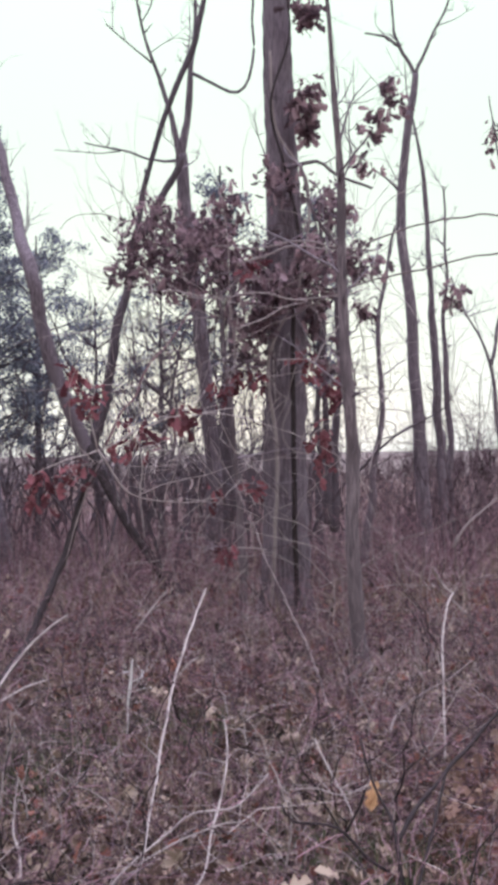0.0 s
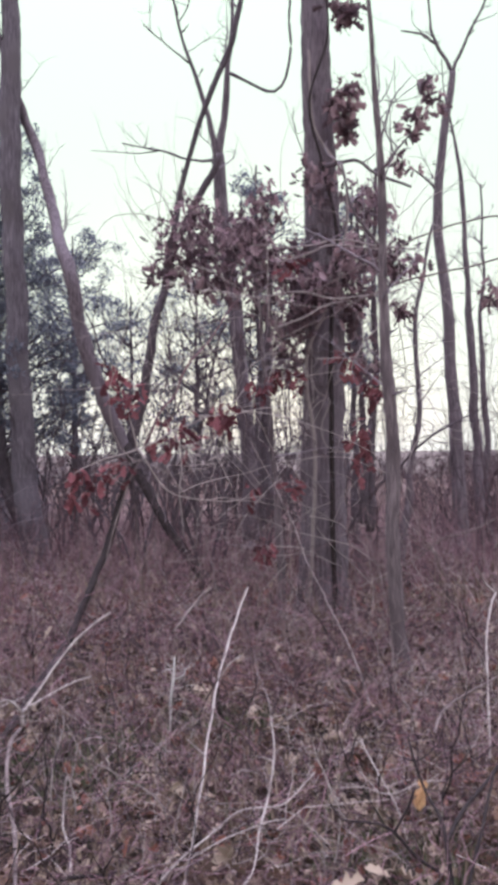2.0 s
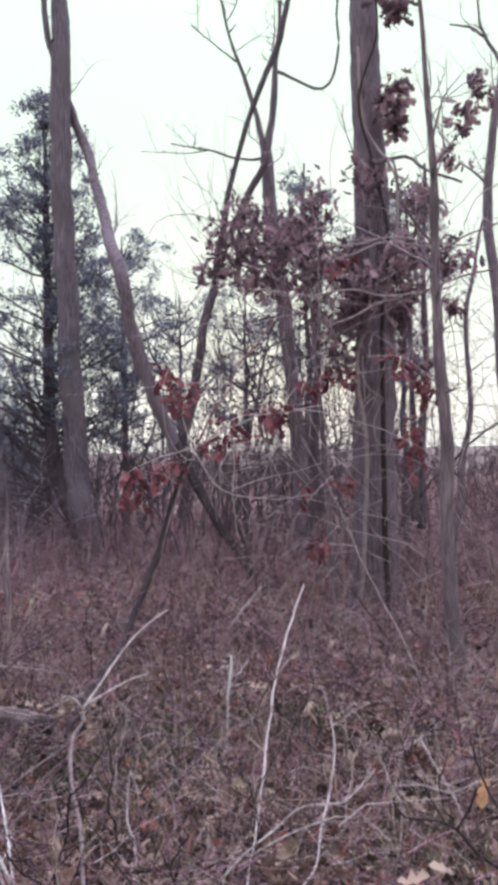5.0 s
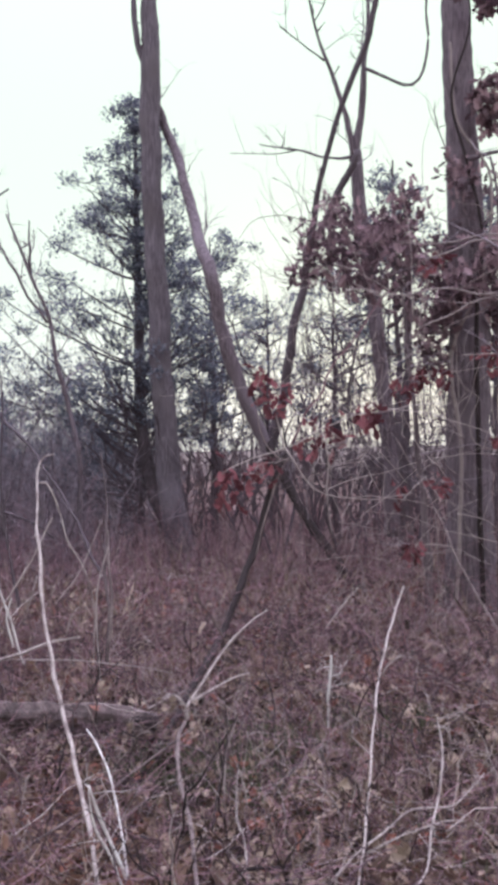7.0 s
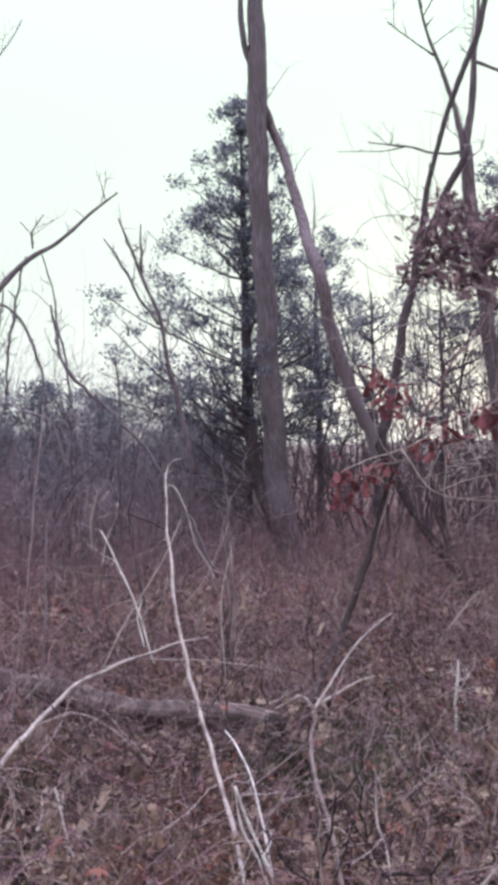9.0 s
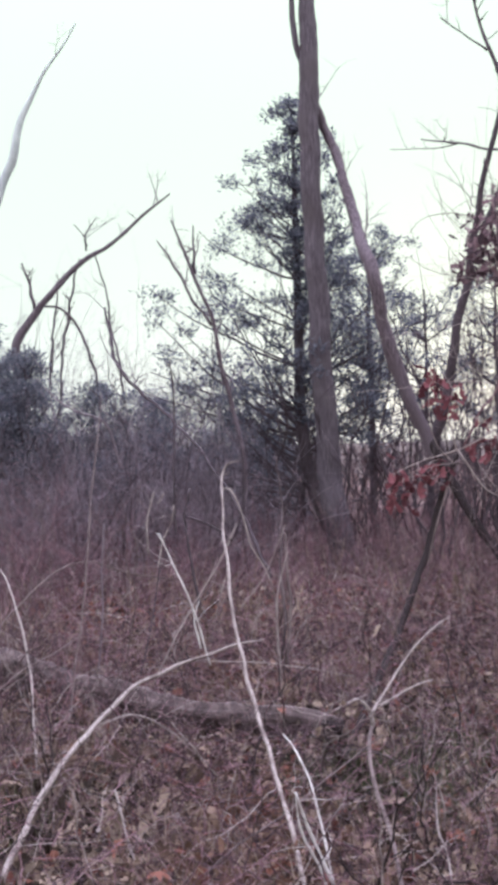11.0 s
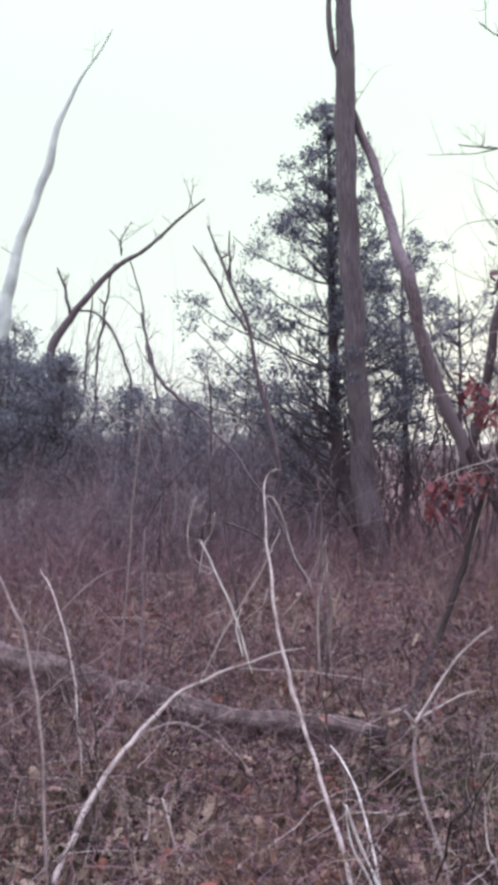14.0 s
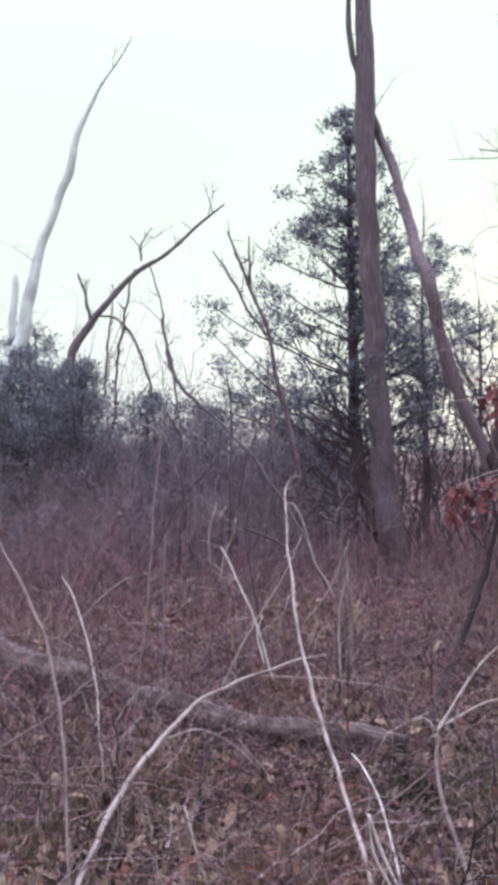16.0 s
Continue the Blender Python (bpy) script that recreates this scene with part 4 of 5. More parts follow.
stick("broken white stick crossing a thin dry cane", WOOD_WHITE,
      [(-2.06, 4.45, 0.48, 0.008339), (-2.09, 4.43, 0.60, 0.01001), (-2.13, 4.42, 0.78, 0.01167), (-2.20, 4.39, 0.97, 0.01001), (-2.27, 4.37, 1.14, 0.01001), (-2.32, 4.34, 1.27, 0.01001)],
      [(-2.09, 4.38, 0.59, 0.008269), (-2.12, 4.37, 0.76, 0.008269), (-2.09, 4.38, 0.87, 0.004961)])
stick("thin dry cane leaning across a stalk", TWIG_PALE,
      [(-2.33, 4.24, 0.41, 0.006558), (-2.22, 4.28, 0.64, 0.006558), (-2.09, 4.33, 0.88, 0.008198), (-1.96, 4.37, 1.09, 0.008198), (-1.85, 4.41, 1.32, 0.006558)],
      [(-1.85, 4.42, 0.83, 0.004919), (-1.72, 4.47, 1.00, 0.004919), (-1.59, 4.51, 1.30, 0.003279)])
stick("split pale bark strips of a snapped stalk", WOOD_WHITE,
      [(-0.84, 2.52, 0.07, 0.01035), (-0.87, 2.50, 0.17, 0.01138), (-0.92, 2.49, 0.29, 0.01242), (-0.95, 2.47, 0.40, 0.01242), (-0.98, 2.46, 0.49, 0.007242)],
      [(-0.87, 2.50, 0.09, 0.008277), (-0.91, 2.49, 0.22, 0.009312), (-0.95, 2.48, 0.30, 0.009312), (-0.97, 2.47, 0.38, 0.007242), (-0.98, 2.46, 0.47, 0.004139)],
      [(-0.82, 2.46, 0.10, 0.008141), (-0.89, 2.60, 0.13, 0.008503), (-0.96, 2.75, 0.26, 0.007757), (-1.04, 2.89, 0.38, 0.00692), (-1.14, 3.02, 0.47, 0.007192), (-1.23, 3.16, 0.49, 0.003731)])
fork_stick = stick("forked dead stick with peeling pale bark", WOOD_DRY,
      [(-1.07, 4.29, 0.19, 0.01679), (-1.07, 4.29, 0.29, 0.01984)],
      [(-1.07, 4.29, 0.29, 0.01374), (-1.02, 4.44, 0.37, 0.01406), (-0.95, 4.60, 0.49, 0.01278), (-0.83, 4.77, 0.64, 0.01306), (-0.72, 4.95, 0.71, 0.008339)],
      [(-1.03, 4.30, 0.33, 0.01221), (-0.95, 4.44, 0.36, 0.01244), (-0.86, 4.58, 0.39, 0.009498), (-0.79, 4.71, 0.39, 0.006445)],
      [(-1.07, 4.29, 0.30, 0.01374), (-1.10, 4.27, 0.35, 0.01221), (-1.15, 4.26, 0.37, 0.009159), (-1.19, 4.24, 0.34, 0.006106)])
limb("foot", [(-0.58, 2.44, 0.12, 0.01484), (-0.63, 2.62, 0.16, 0.0156), (-0.74, 2.97, 0.20, 0.01603), (-0.86, 3.30, 0.26, 0.01617), (-0.97, 3.74, 0.30, 0.01782), (-1.05, 4.19, 0.24, 0.01798)], fork_stick, STEM_BROWN, "grey-brown lower stem", sides=8, ridge=0.25, thin=0.58, step=0.04)
stick("upright bleached dead stalk", WOOD_DRY,
      [(-0.03, 2.34, 0.10, 0.008141), (-0.03, 2.54, 0.14, 0.00865), (-0.02, 2.89, 0.23, 0.009541), (-0.02, 3.34, 0.36, 0.009498), (-0.02, 3.93, 0.50, 0.01086), (0.01, 4.33, 0.63, 0.01176), (0.05, 4.63, 0.75, 0.01088), (0.10, 4.83, 0.87, 0.008057)],
      [(-0.01, 4.03, 0.53, 0.005541), (0.04, 4.03, 0.60, 0.005541), (0.10, 4.04, 0.64, 0.004155)],
      [(-0.03, 3.44, 0.33, 0.006078), (-0.06, 3.44, 0.36, 0.006078), (-0.11, 3.43, 0.41, 0.003647)], name="dry_stalk")
stick("low arching pale bramble cane", WOOD_DRY,
      [(-0.13, 2.49, 0.16, 0.007576), (-0.05, 2.60, 0.22, 0.007821), (0.06, 2.70, 0.28, 0.008066), (0.16, 2.81, 0.32, 0.007272), (0.30, 2.92, 0.30, 0.006417), (0.38, 3.03, 0.33, 0.0044), (0.44, 3.14, 0.36, 0.003392)],
      [(-0.01, 2.69, 0.20, 0.005018), (0.12, 2.69, 0.27, 0.005018), (0.28, 2.69, 0.33, 0.004014), (0.34, 2.69, 0.33, 0.002007)], name="bramble_cane")
stick("thin upright dry stalk", WOOD_DRY,
      [(0.16, 2.49, 0.16, 0.006629), (0.21, 2.64, 0.18, 0.007915), (0.23, 2.79, 0.27, 0.008254), (0.26, 2.94, 0.36, 0.007519), (0.28, 3.09, 0.46, 0.0067), (0.26, 3.24, 0.55, 0.004636)], name="dry_stalk")
stick("snapped stub with white broken wood", WOOD_WHITE,
      [(-0.35, 4.73, 0.22, 0.01266), (-0.33, 4.73, 0.36, 0.01425), (-0.32, 4.73, 0.49, 0.007915)],
      [(-0.35, 4.64, -0.11, 0.009329), (-0.34, 4.63, 0.08, 0.009329), (-0.33, 4.63, 0.25, 0.01088)])
stick("grey-brown dead stick leaning over", STEM_BROWN,
      [(-2.09, 2.20, 0.14, 0.009668), (-2.23, 2.42, 0.35, 0.01262), (-2.37, 2.64, 0.57, 0.01342), (-2.54, 2.85, 0.76, 0.01551), (-2.72, 3.05, 0.97, 0.01501), (-2.94, 3.25, 1.10, 0.01438), (-3.16, 3.43, 1.25, 0.01208), (-3.40, 3.62, 1.41, 0.009498)])
stick("thin pale dry stalk", WOOD_DRY,
      [(-2.46, 3.13, 0.10, 0.006784), (-2.58, 3.33, 0.27, 0.008537), (-2.71, 3.53, 0.47, 0.008933), (-2.84, 3.73, 0.60, 0.01088), (-3.01, 3.91, 0.84, 0.009724), (-3.19, 4.09, 1.00, 0.008433), (-3.37, 4.27, 1.09, 0.005258)], name="dry_stalk")
stick("tall thin brown cane", STEM_BROWN,
      [(-2.72, 3.89, 0.03, 0.01108), (-2.81, 4.09, 0.16, 0.01153), (-2.89, 4.31, 0.40, 0.01199), (-2.94, 4.53, 0.73, 0.01066), (-3.00, 4.75, 1.13, 0.01105), (-3.07, 4.96, 1.49, 0.009531), (-3.12, 5.18, 1.87, 0.007883), (-3.20, 5.40, 2.16, 0.004071)], name="bramble_cane")
stick("low slanting dry cane", STEM_BROWN,
      [(-2.98, 3.04, 0.41, 0.009696), (-2.96, 3.42, 0.45, 0.008905), (-2.95, 3.79, 0.54, 0.009498), (-2.92, 4.18, 0.59, 0.00841), (-2.89, 4.56, 0.66, 0.005343)], name="bramble_cane")
stick("dry cane with white flaking bark", WOOD_DRY,
      [(1.27, 3.86, 0.19, 0.006643), (1.30, 4.03, 0.37, 0.008277), (1.33, 4.21, 0.55, 0.008582), (1.37, 4.39, 0.69, 0.008888), (1.43, 4.57, 0.82, 0.009193), (1.49, 4.75, 0.84, 0.007915)],
      [(1.49, 4.75, 0.83, 0.009498), (1.43, 4.75, 0.89, 0.009498), (1.38, 4.75, 0.98, 0.006332)],
      [(1.46, 4.65, 0.82, 0.006219), (1.55, 4.65, 0.73, 0.006219), (1.65, 4.66, 0.65, 0.004664)], name="bramble_cane")
stick("grey curved fallen twig", STEM_BROWN,
      [(1.00, 3.75, 0.34, 0.0104), (1.05, 3.95, 0.36, 0.01221), (1.16, 4.15, 0.39, 0.01131), (1.37, 4.35, 0.44, 0.01029), (1.55, 4.56, 0.50, 0.007632)], slim=0.62)
stick("dark branching stem with one orange leaf", STEM_DARK,
      [(0.88, 2.50, 0.14, 0.008523), (0.87, 2.57, 0.29, 0.008701), (0.86, 2.64, 0.36, 0.006906), (0.83, 2.71, 0.41, 0.005032), (0.80, 2.78, 0.49, 0.004105), (0.78, 2.85, 0.58, 0.003138)],
      [(0.87, 2.60, 0.28, 0.007802), (0.96, 2.76, 0.33, 0.00817), (1.09, 2.93, 0.40, 0.008537), (1.23, 3.09, 0.48, 0.007792), (1.40, 3.25, 0.58, 0.006954)],
      [(0.85, 2.57, 0.20, 0.005801), (0.77, 2.57, 0.25, 0.005801), (0.70, 2.57, 0.33, 0.005801), (0.64, 2.57, 0.36, 0.004834), (0.52, 2.56, 0.38, 0.004834), (0.48, 2.56, 0.44, 0.0029)],
      [(0.70, 2.57, 0.33, 0.004834), (0.75, 2.57, 0.42, 0.004834), (0.77, 2.57, 0.48, 0.003867)],
      [(0.92, 2.45, 0.17, 0.005597), (0.99, 2.62, 0.27, 0.00588), (1.05, 2.78, 0.34, 0.006163), (1.11, 2.95, 0.41, 0.004297)], slim=1.0)
leaf = thing("orange_leaf", "single curled orange leaf on a dark twig", "leaf")
for yaw, size in ((0.3, 0.115), (1.2, 0.1)):
    single_leaf(leaf, (0.83, 2.77, 0.45), size, yaw, -1.45, 0.2, LEAF_ORANGE)
stick("long thin brown cane leaning before the big tree", STEM_BROWN,
      [(0.01, 7.30, 1.74, 0.009272), (0.20, 7.04, 1.40, 0.0112), (0.34, 6.79, 1.12, 0.01298), (0.44, 6.52, 0.87, 0.01251), (0.53, 6.26, 0.70, 0.01204), (0.62, 6.02, 0.52, 0.009), (0.615, 6.03, 0.43, 0.007)],
      [(0.58, 6.57, 0.59, 0.008367), (0.59, 6.57, 0.49, 0.008367), (0.56, 6.57, 0.40, 0.006276)], name="bramble_cane", slim=0.45)
for label, pts in (
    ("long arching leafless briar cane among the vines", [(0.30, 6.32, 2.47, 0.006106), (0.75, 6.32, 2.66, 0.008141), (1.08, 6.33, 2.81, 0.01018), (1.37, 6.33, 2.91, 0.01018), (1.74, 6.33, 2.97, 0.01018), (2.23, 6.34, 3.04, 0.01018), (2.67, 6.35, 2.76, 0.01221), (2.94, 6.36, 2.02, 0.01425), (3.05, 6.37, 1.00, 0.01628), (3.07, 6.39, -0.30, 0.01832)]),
    ("long arching briar cane", [(0.51, 6.52, 2.82, 0.006276), (0.85, 6.52, 2.99, 0.008367), (1.23, 6.53, 3.17, 0.01046), (1.48, 6.53, 3.27, 0.01046), (1.82, 6.53, 3.35, 0.01046), (2.28, 6.54, 3.37, 0.01046), (2.78, 6.55, 3.08, 0.01255), (3.10, 6.56, 2.11, 0.01464), (3.25, 6.58, 0.94, 0.01673), (3.27, 6.59, -0.32, 0.01883)]),
    ("pale bowed briar cane", [(0.26, 6.71, 3.07, 0.008594), (0.48, 6.72, 3.16, 0.01074), (0.74, 6.72, 3.21, 0.01074), (1.04, 6.72, 3.17, 0.006445)]),
    ("pale bowed briar cane", [(0.23, 6.51, 2.54, 0.008367), (0.44, 6.54, 2.63, 0.01046), (0.61, 6.56, 2.71, 0.01046), (0.76, 6.58, 2.76, 0.006276)]),
    ("pale bowed briar cane", [(0.08, 6.69, 3.22, 0.006445), (0.42, 6.73, 3.20, 0.008594), (0.76, 6.77, 3.25, 0.01074), (1.19, 6.83, 3.19, 0.01074), (1.36, 6.85, 3.21, 0.008594)]),
    ("pale bowed briar cane", [(-0.27, 6.65, 2.93, 0.006445), (-0.02, 6.68, 2.81, 0.008594), (0.41, 6.73, 2.86, 0.01074), (0.75, 6.78, 2.81, 0.01074), (1.22, 6.83, 2.89, 0.008594)]),
    ("pale bowed briar cane", [(0.82, 6.79, 2.26, 0.01074), (0.91, 6.80, 2.47, 0.008594), (1.09, 6.82, 2.68, 0.008594), (1.31, 6.84, 2.83, 0.006445)]),
    ("pale looped briar cane", [(0.45, 7.14, 2.34, 0.004523), (0.58, 7.16, 2.11, 0.006784), (0.67, 7.17, 2.04, 0.006784), (0.61, 7.17, 1.89, 0.006784), (0.63, 7.17, 1.68, 0.006784), (0.83, 7.20, 1.61, 0.004523)]),
    ("pale curved briar cane", [(1.57, 5.15, 1.05, 0.008481), (1.63, 5.15, 1.16, 0.008481), (1.73, 5.15, 1.27, 0.008481), (1.91, 5.15, 1.41, 0.006784)]),
    ("thin brown leafless cane", [(0.99, 6.65, 0.65, 0.00636), (1.20, 6.65, 0.79, 0.008481), (1.44, 6.65, 0.94, 0.008481), (1.67, 6.65, 1.04, 0.008481), (2.06, 6.66, 1.18, 0.00636)]),
):
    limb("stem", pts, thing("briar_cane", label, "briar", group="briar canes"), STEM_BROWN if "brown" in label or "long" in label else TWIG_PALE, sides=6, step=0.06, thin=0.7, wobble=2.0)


stick("grey upright young stem", BARK_PALE,
      [(-2.13, 6.04, -0.23, 0.02035), (-2.09, 6.04, 0.13, 0.02239), (-2.07, 6.04, 0.46, 0.02035), (-2.09, 6.04, 0.87, 0.01832), (-2.06, 6.04, 1.27, 0.01425), (-2.09, 6.03, 1.68, 0.01018)])
stick("thin brown upright cane", TWIG_PALE,
      [(-1.81, 5.08, 0.14, 0.009046), (-1.82, 5.07, 0.43, 0.009046), (-1.83, 5.07, 0.65, 0.009046), (-1.81, 5.07, 0.86, 0.007237), (-1.75, 5.09, 1.08, 0.005428)], name="bramble_cane")
stick("low dark branch lying in the litter", STEM_DARK,
      [(-0.47, 2.63, 0.14, 0.01228), (-0.36, 2.69, 0.13, 0.01347), (-0.22, 2.75, 0.09, 0.01259), (-0.04, 2.82, 0.04, 0.009553), (0.09, 2.88, -0.05, 0.006445)])
stick("thin dry cane bowed over the litter", TWIG_PALE,
      [(-1.51, 3.89, 0.14, 0.005654), (-1.44, 4.31, 0.18, 0.007632), (-1.33, 4.72, 0.21, 0.008198), (-1.20, 5.14, 0.21, 0.005258)], name="bramble_cane")
stick("dark thin cane rising from the brush", STEM_DARK,
      [(-0.68, 2.88, 0.04, 0.006784), (-0.66, 3.43, -0.01, 0.007666), (-0.60, 3.98, -0.01, 0.008548), (-0.51, 4.55, 0.02, 0.00943), (-0.43, 5.11, 0.06, 0.008594), (-0.32, 5.68, 0.17, 0.007463)], name="bramble_cane")
stick("pale twig stub in the litter", WOOD_DRY,
      [(-0.55, 3.12, 0.09, 0.005936), (-0.53, 3.13, 0.19, 0.007124), (-0.54, 3.13, 0.28, 0.005936), (-0.57, 3.12, 0.38, 0.003562)],
      [(-0.51, 3.13, 0.03, 0.005936), (-0.53, 3.13, 0.09, 0.005936), (-0.53, 3.13, 0.11, 0.004749)])
stick("dry split weed stalk", WOOD_DRY,
      [(-0.20, 3.64, -0.03, 0.007802), (-0.22, 3.63, 0.05, 0.007802), (-0.25, 3.62, 0.12, 0.005201)])
stick("slanting thin cane in the brush", TWIG_PALE,
      [(-0.49, 6.05, 0.40, 0.007915), (-0.37, 6.08, 0.55, 0.009894), (-0.25, 6.11, 0.69, 0.005936)], name="bramble_cane")


stick("bowed thin grey cane in the brush", STEM_BROWN,
      [(-3.28, 4.04, 0.52, 0.008338), (-3.34, 4.23, 0.70, 0.008621), (-3.26, 4.47, 0.88, 0.008903), (-3.17, 4.71, 1.01, 0.009186), (-3.04, 4.86, 1.03, 0.007462), (-2.91, 5.01, 0.96, 0.007575), (-2.77, 5.16, 0.90, 0.007688), (-2.61, 5.32, 0.86, 0.005851)], name="bramble_cane", slim=0.68)
stick("dark snapped stem with a side branch", BARK_DARK,
      [(-2.52, 5.46, 0.64, 0.01385), (-2.53, 5.45, 0.84, 0.01385), (-2.58, 5.44, 1.12, 0.01187), (-2.60, 5.43, 1.30, 0.01187), (-2.57, 5.44, 1.40, 0.01187), (-2.55, 5.45, 1.48, 0.009893)],
      [(-2.61, 5.43, 1.30, 0.01187), (-2.51, 5.46, 1.26, 0.01187), (-2.43, 5.59, 1.20, 0.01003), (-2.35, 5.73, 1.08, 0.00814)], name="dead_stick", slim=0.72)
stick("short pale shoot among the brush", WOOD_DRY,
      [(-2.67, 4.98, 1.07, 0.007462), (-2.68, 4.98, 1.28, 0.007462), (-2.66, 4.99, 1.38, 0.007462), (-2.63, 5.00, 1.48, 0.007462)],
      [(-2.61, 5.00, 1.40, 0.007462), (-2.58, 5.01, 1.44, 0.007462), (-2.57, 5.02, 1.47, 0.007462)], name="dry_stalk", slim=0.72)
stick("short pale shoot among the brush", WOOD_DRY,
      [(-2.62, 5.00, 0.98, 0.007462), (-2.58, 5.01, 1.16, 0.007462), (-2.54, 5.03, 1.25, 0.007462), (-2.52, 5.04, 1.33, 0.007462), (-2.51, 5.04, 1.39, 0.007462)], name="dry_stalk", slim=0.72)
stick("thin upright grey cane", TWIG_GREY,
      [(-3.10, 5.05, 0.27, 0.007688), (-3.06, 5.06, 0.69, 0.007688), (-3.06, 5.06, 1.00, 0.007688), (-3.04, 5.07, 1.27, 0.007688)], name="bramble_cane", slim=0.68)
stick("thin upright brown cane", BARK_DARK,
      [(-2.79, 5.05, 0.25, 0.007575), (-2.76, 5.16, 0.53, 0.007688), (-2.74, 5.28, 0.86, 0.007801), (-2.71, 5.28, 1.13, 0.007801)], name="bramble_cane", slim=0.68)
stick("grey bent twig before the evergreens", TWIG_GREY,
      [(-4.48, 8.38, 1.58, 0.0147), (-4.54, 8.14, 2.04, 0.01441), (-4.74, 7.86, 2.18, 0.01413), (-4.91, 7.81, 2.31, 0.01131), (-5.01, 7.77, 2.41, 0.008479)], name="dead_stick", slim=0.72)
stick("thin dark upright stem in the thicket", BARK_DARK,
      [(-3.66, 7.82, 0.93, 0.01899), (-3.66, 7.81, 1.53, 0.01628), (-3.65, 7.82, 1.85, 0.01357), (-3.64, 7.82, 2.29, 0.01357), (-3.67, 7.81, 2.61, 0.00814)], name="bramble_cane", slim=0.68)
stick("long pale brown cane slanting over the litter", STEM_BROWN,
      [(-1.34, 2.32, 0.18, 0.00619), (-1.27, 2.67, 0.20, 0.006699), (-1.18, 2.90, 0.22, 0.007038), (-1.10, 3.20, 0.25, 0.006218), (-1.01, 3.49, 0.29, 0.006572), (-0.92, 3.84, 0.31, 0.005596)], name="dead_stick", slim=0.72)
stick("thin pale dry stalk in the litter", WOOD_DRY,
      [(-1.64, 2.48, 0.14, 0.006614), (-1.71, 2.56, 0.19, 0.005653), (-1.78, 2.65, 0.27, 0.005794), (-1.85, 2.73, 0.34, 0.004748)], name="dry_stalk", slim=0.72)
stick("thin pale dry stalk in the litter", WOOD_DRY,
      [(-0.45, 2.68, 0.13, 0.005229), (-0.49, 2.83, 0.18, 0.005441), (-0.52, 2.87, 0.22, 0.005512), (-0.54, 2.97, 0.29, 0.004522), (-0.55, 3.07, 0.36, 0.003477)], name="dry_stalk", slim=0.72)
stick("thin blackish upright stem over the litter", STEM_DARK,
      [(-0.62, 2.83, 0.11, 0.006614), (-0.63, 2.94, 0.20, 0.005653), (-0.64, 3.14, 0.31, 0.005936), (-0.63, 3.25, 0.45, 0.004862), (-0.66, 3.35, 0.56, 0.003731)], name="bramble_cane", slim=0.68)
stick("dark slanting cane over the litter", STEM_DARK,
      [(-0.54, 2.77, 0.03, 0.007419), (-0.53, 3.02, 0.08, 0.007914), (-0.49, 3.17, 0.13, 0.007038), (-0.42, 3.38, 0.20, 0.007377), (-0.35, 3.54, 0.27, 0.00636)], name="bramble_cane", slim=0.68)
stick("long grey cane leaning from the big tree", STEM_BROWN,
      [(0.80, 3.46, -0.07, 0.006077), (0.78, 3.66, 0.00, 0.00636), (0.78, 4.26, 0.18, 0.007207), (0.74, 4.66, 0.35, 0.007773), (0.67, 5.15, 0.51, 0.006783), (0.56, 5.64, 0.68, 0.007349)], name="bramble_cane", slim=0.68)
stick("thin pale cane lying over the litter", TWIG_PALE,
      [(0.53, 3.09, 0.31, 0.004466), (0.63, 3.10, 0.31, 0.004466), (0.73, 3.05, 0.30, 0.004409), (0.85, 3.10, 0.33, 0.004466), (0.96, 3.15, 0.32, 0.004522)], name="bramble_cane", slim=0.5)
stick("thin pale bowed cane", TWIG_PALE,
      [(0.77, 2.85, 0.20, 0.004183), (0.75, 2.95, 0.27, 0.004296), (0.72, 3.10, 0.31, 0.004466), (0.67, 3.25, 0.37, 0.004635), (0.64, 3.44, 0.41, 0.004862)], name="bramble_cane", slim=0.5)
stick("thin grey upright stem", STEM_BROWN,
      [(-1.84, 5.29, 0.30, 0.01809), (-1.83, 5.39, 0.65, 0.01653), (-1.87, 5.49, 0.93, 0.01492), (-1.91, 5.58, 1.15, 0.01136)], name="bramble_cane", slim=0.68)


# ---- fallen log ----
log = thing("fallen_log", "old fallen log half sunk in leaf litter", "log")
limb("trunk", [(-5.29, 5.91, 0.34, 0.114), (-4.57, 5.43, 0.32, 0.1045), (-3.91, 5.09, 0.27, 0.09095), (-3.35, 4.98, 0.19, 0.07746), (-2.76, 4.72, 0.18, 0.06875), (-2.22, 4.44, 0.21, 0.06392), (-1.84, 4.34, 0.22, 0.06144), (-1.47, 4.29, 0.21, 0.05638), (-1.25, 4.27, 0.20, 0.0493)], log, LOG_BARK, sides=28, ridge=0.5, wobble=0.7, thin=1.15, step=0.05)
limb("branch", [(-3.32, 4.94, 0.20, 0.02691), (-3.05, 4.83, 0.14, 0.02239), (-2.69, 4.75, 0.07, 0.01628), (-2.38, 4.65, 0.08, 0.01052)], log, LOG_BARK, sides=8, ridge=0.25)


# A closed dark stub imitates the shade inside the log's open end.
limb("hollow_end", [(-1.34, 4.275, 0.205, 0.04), (-1.235, 4.265, 0.2, 0.043)], log, STEM_DARK, "dark rotted hollow end", sides=12, ridge=0.3)


hollow = thing("leaf_pile", "dark red-brown leaves drifted under the log end", "leaf pile")
leaf_bunch([(-1.32, 4.30, 0.11), (-1.26, 4.27, 0.11), (-1.35, 4.24, 0.11)], hollow, LEAF_RED_ONE, 26, (0.05, 0.04, 0.015), 0.08)


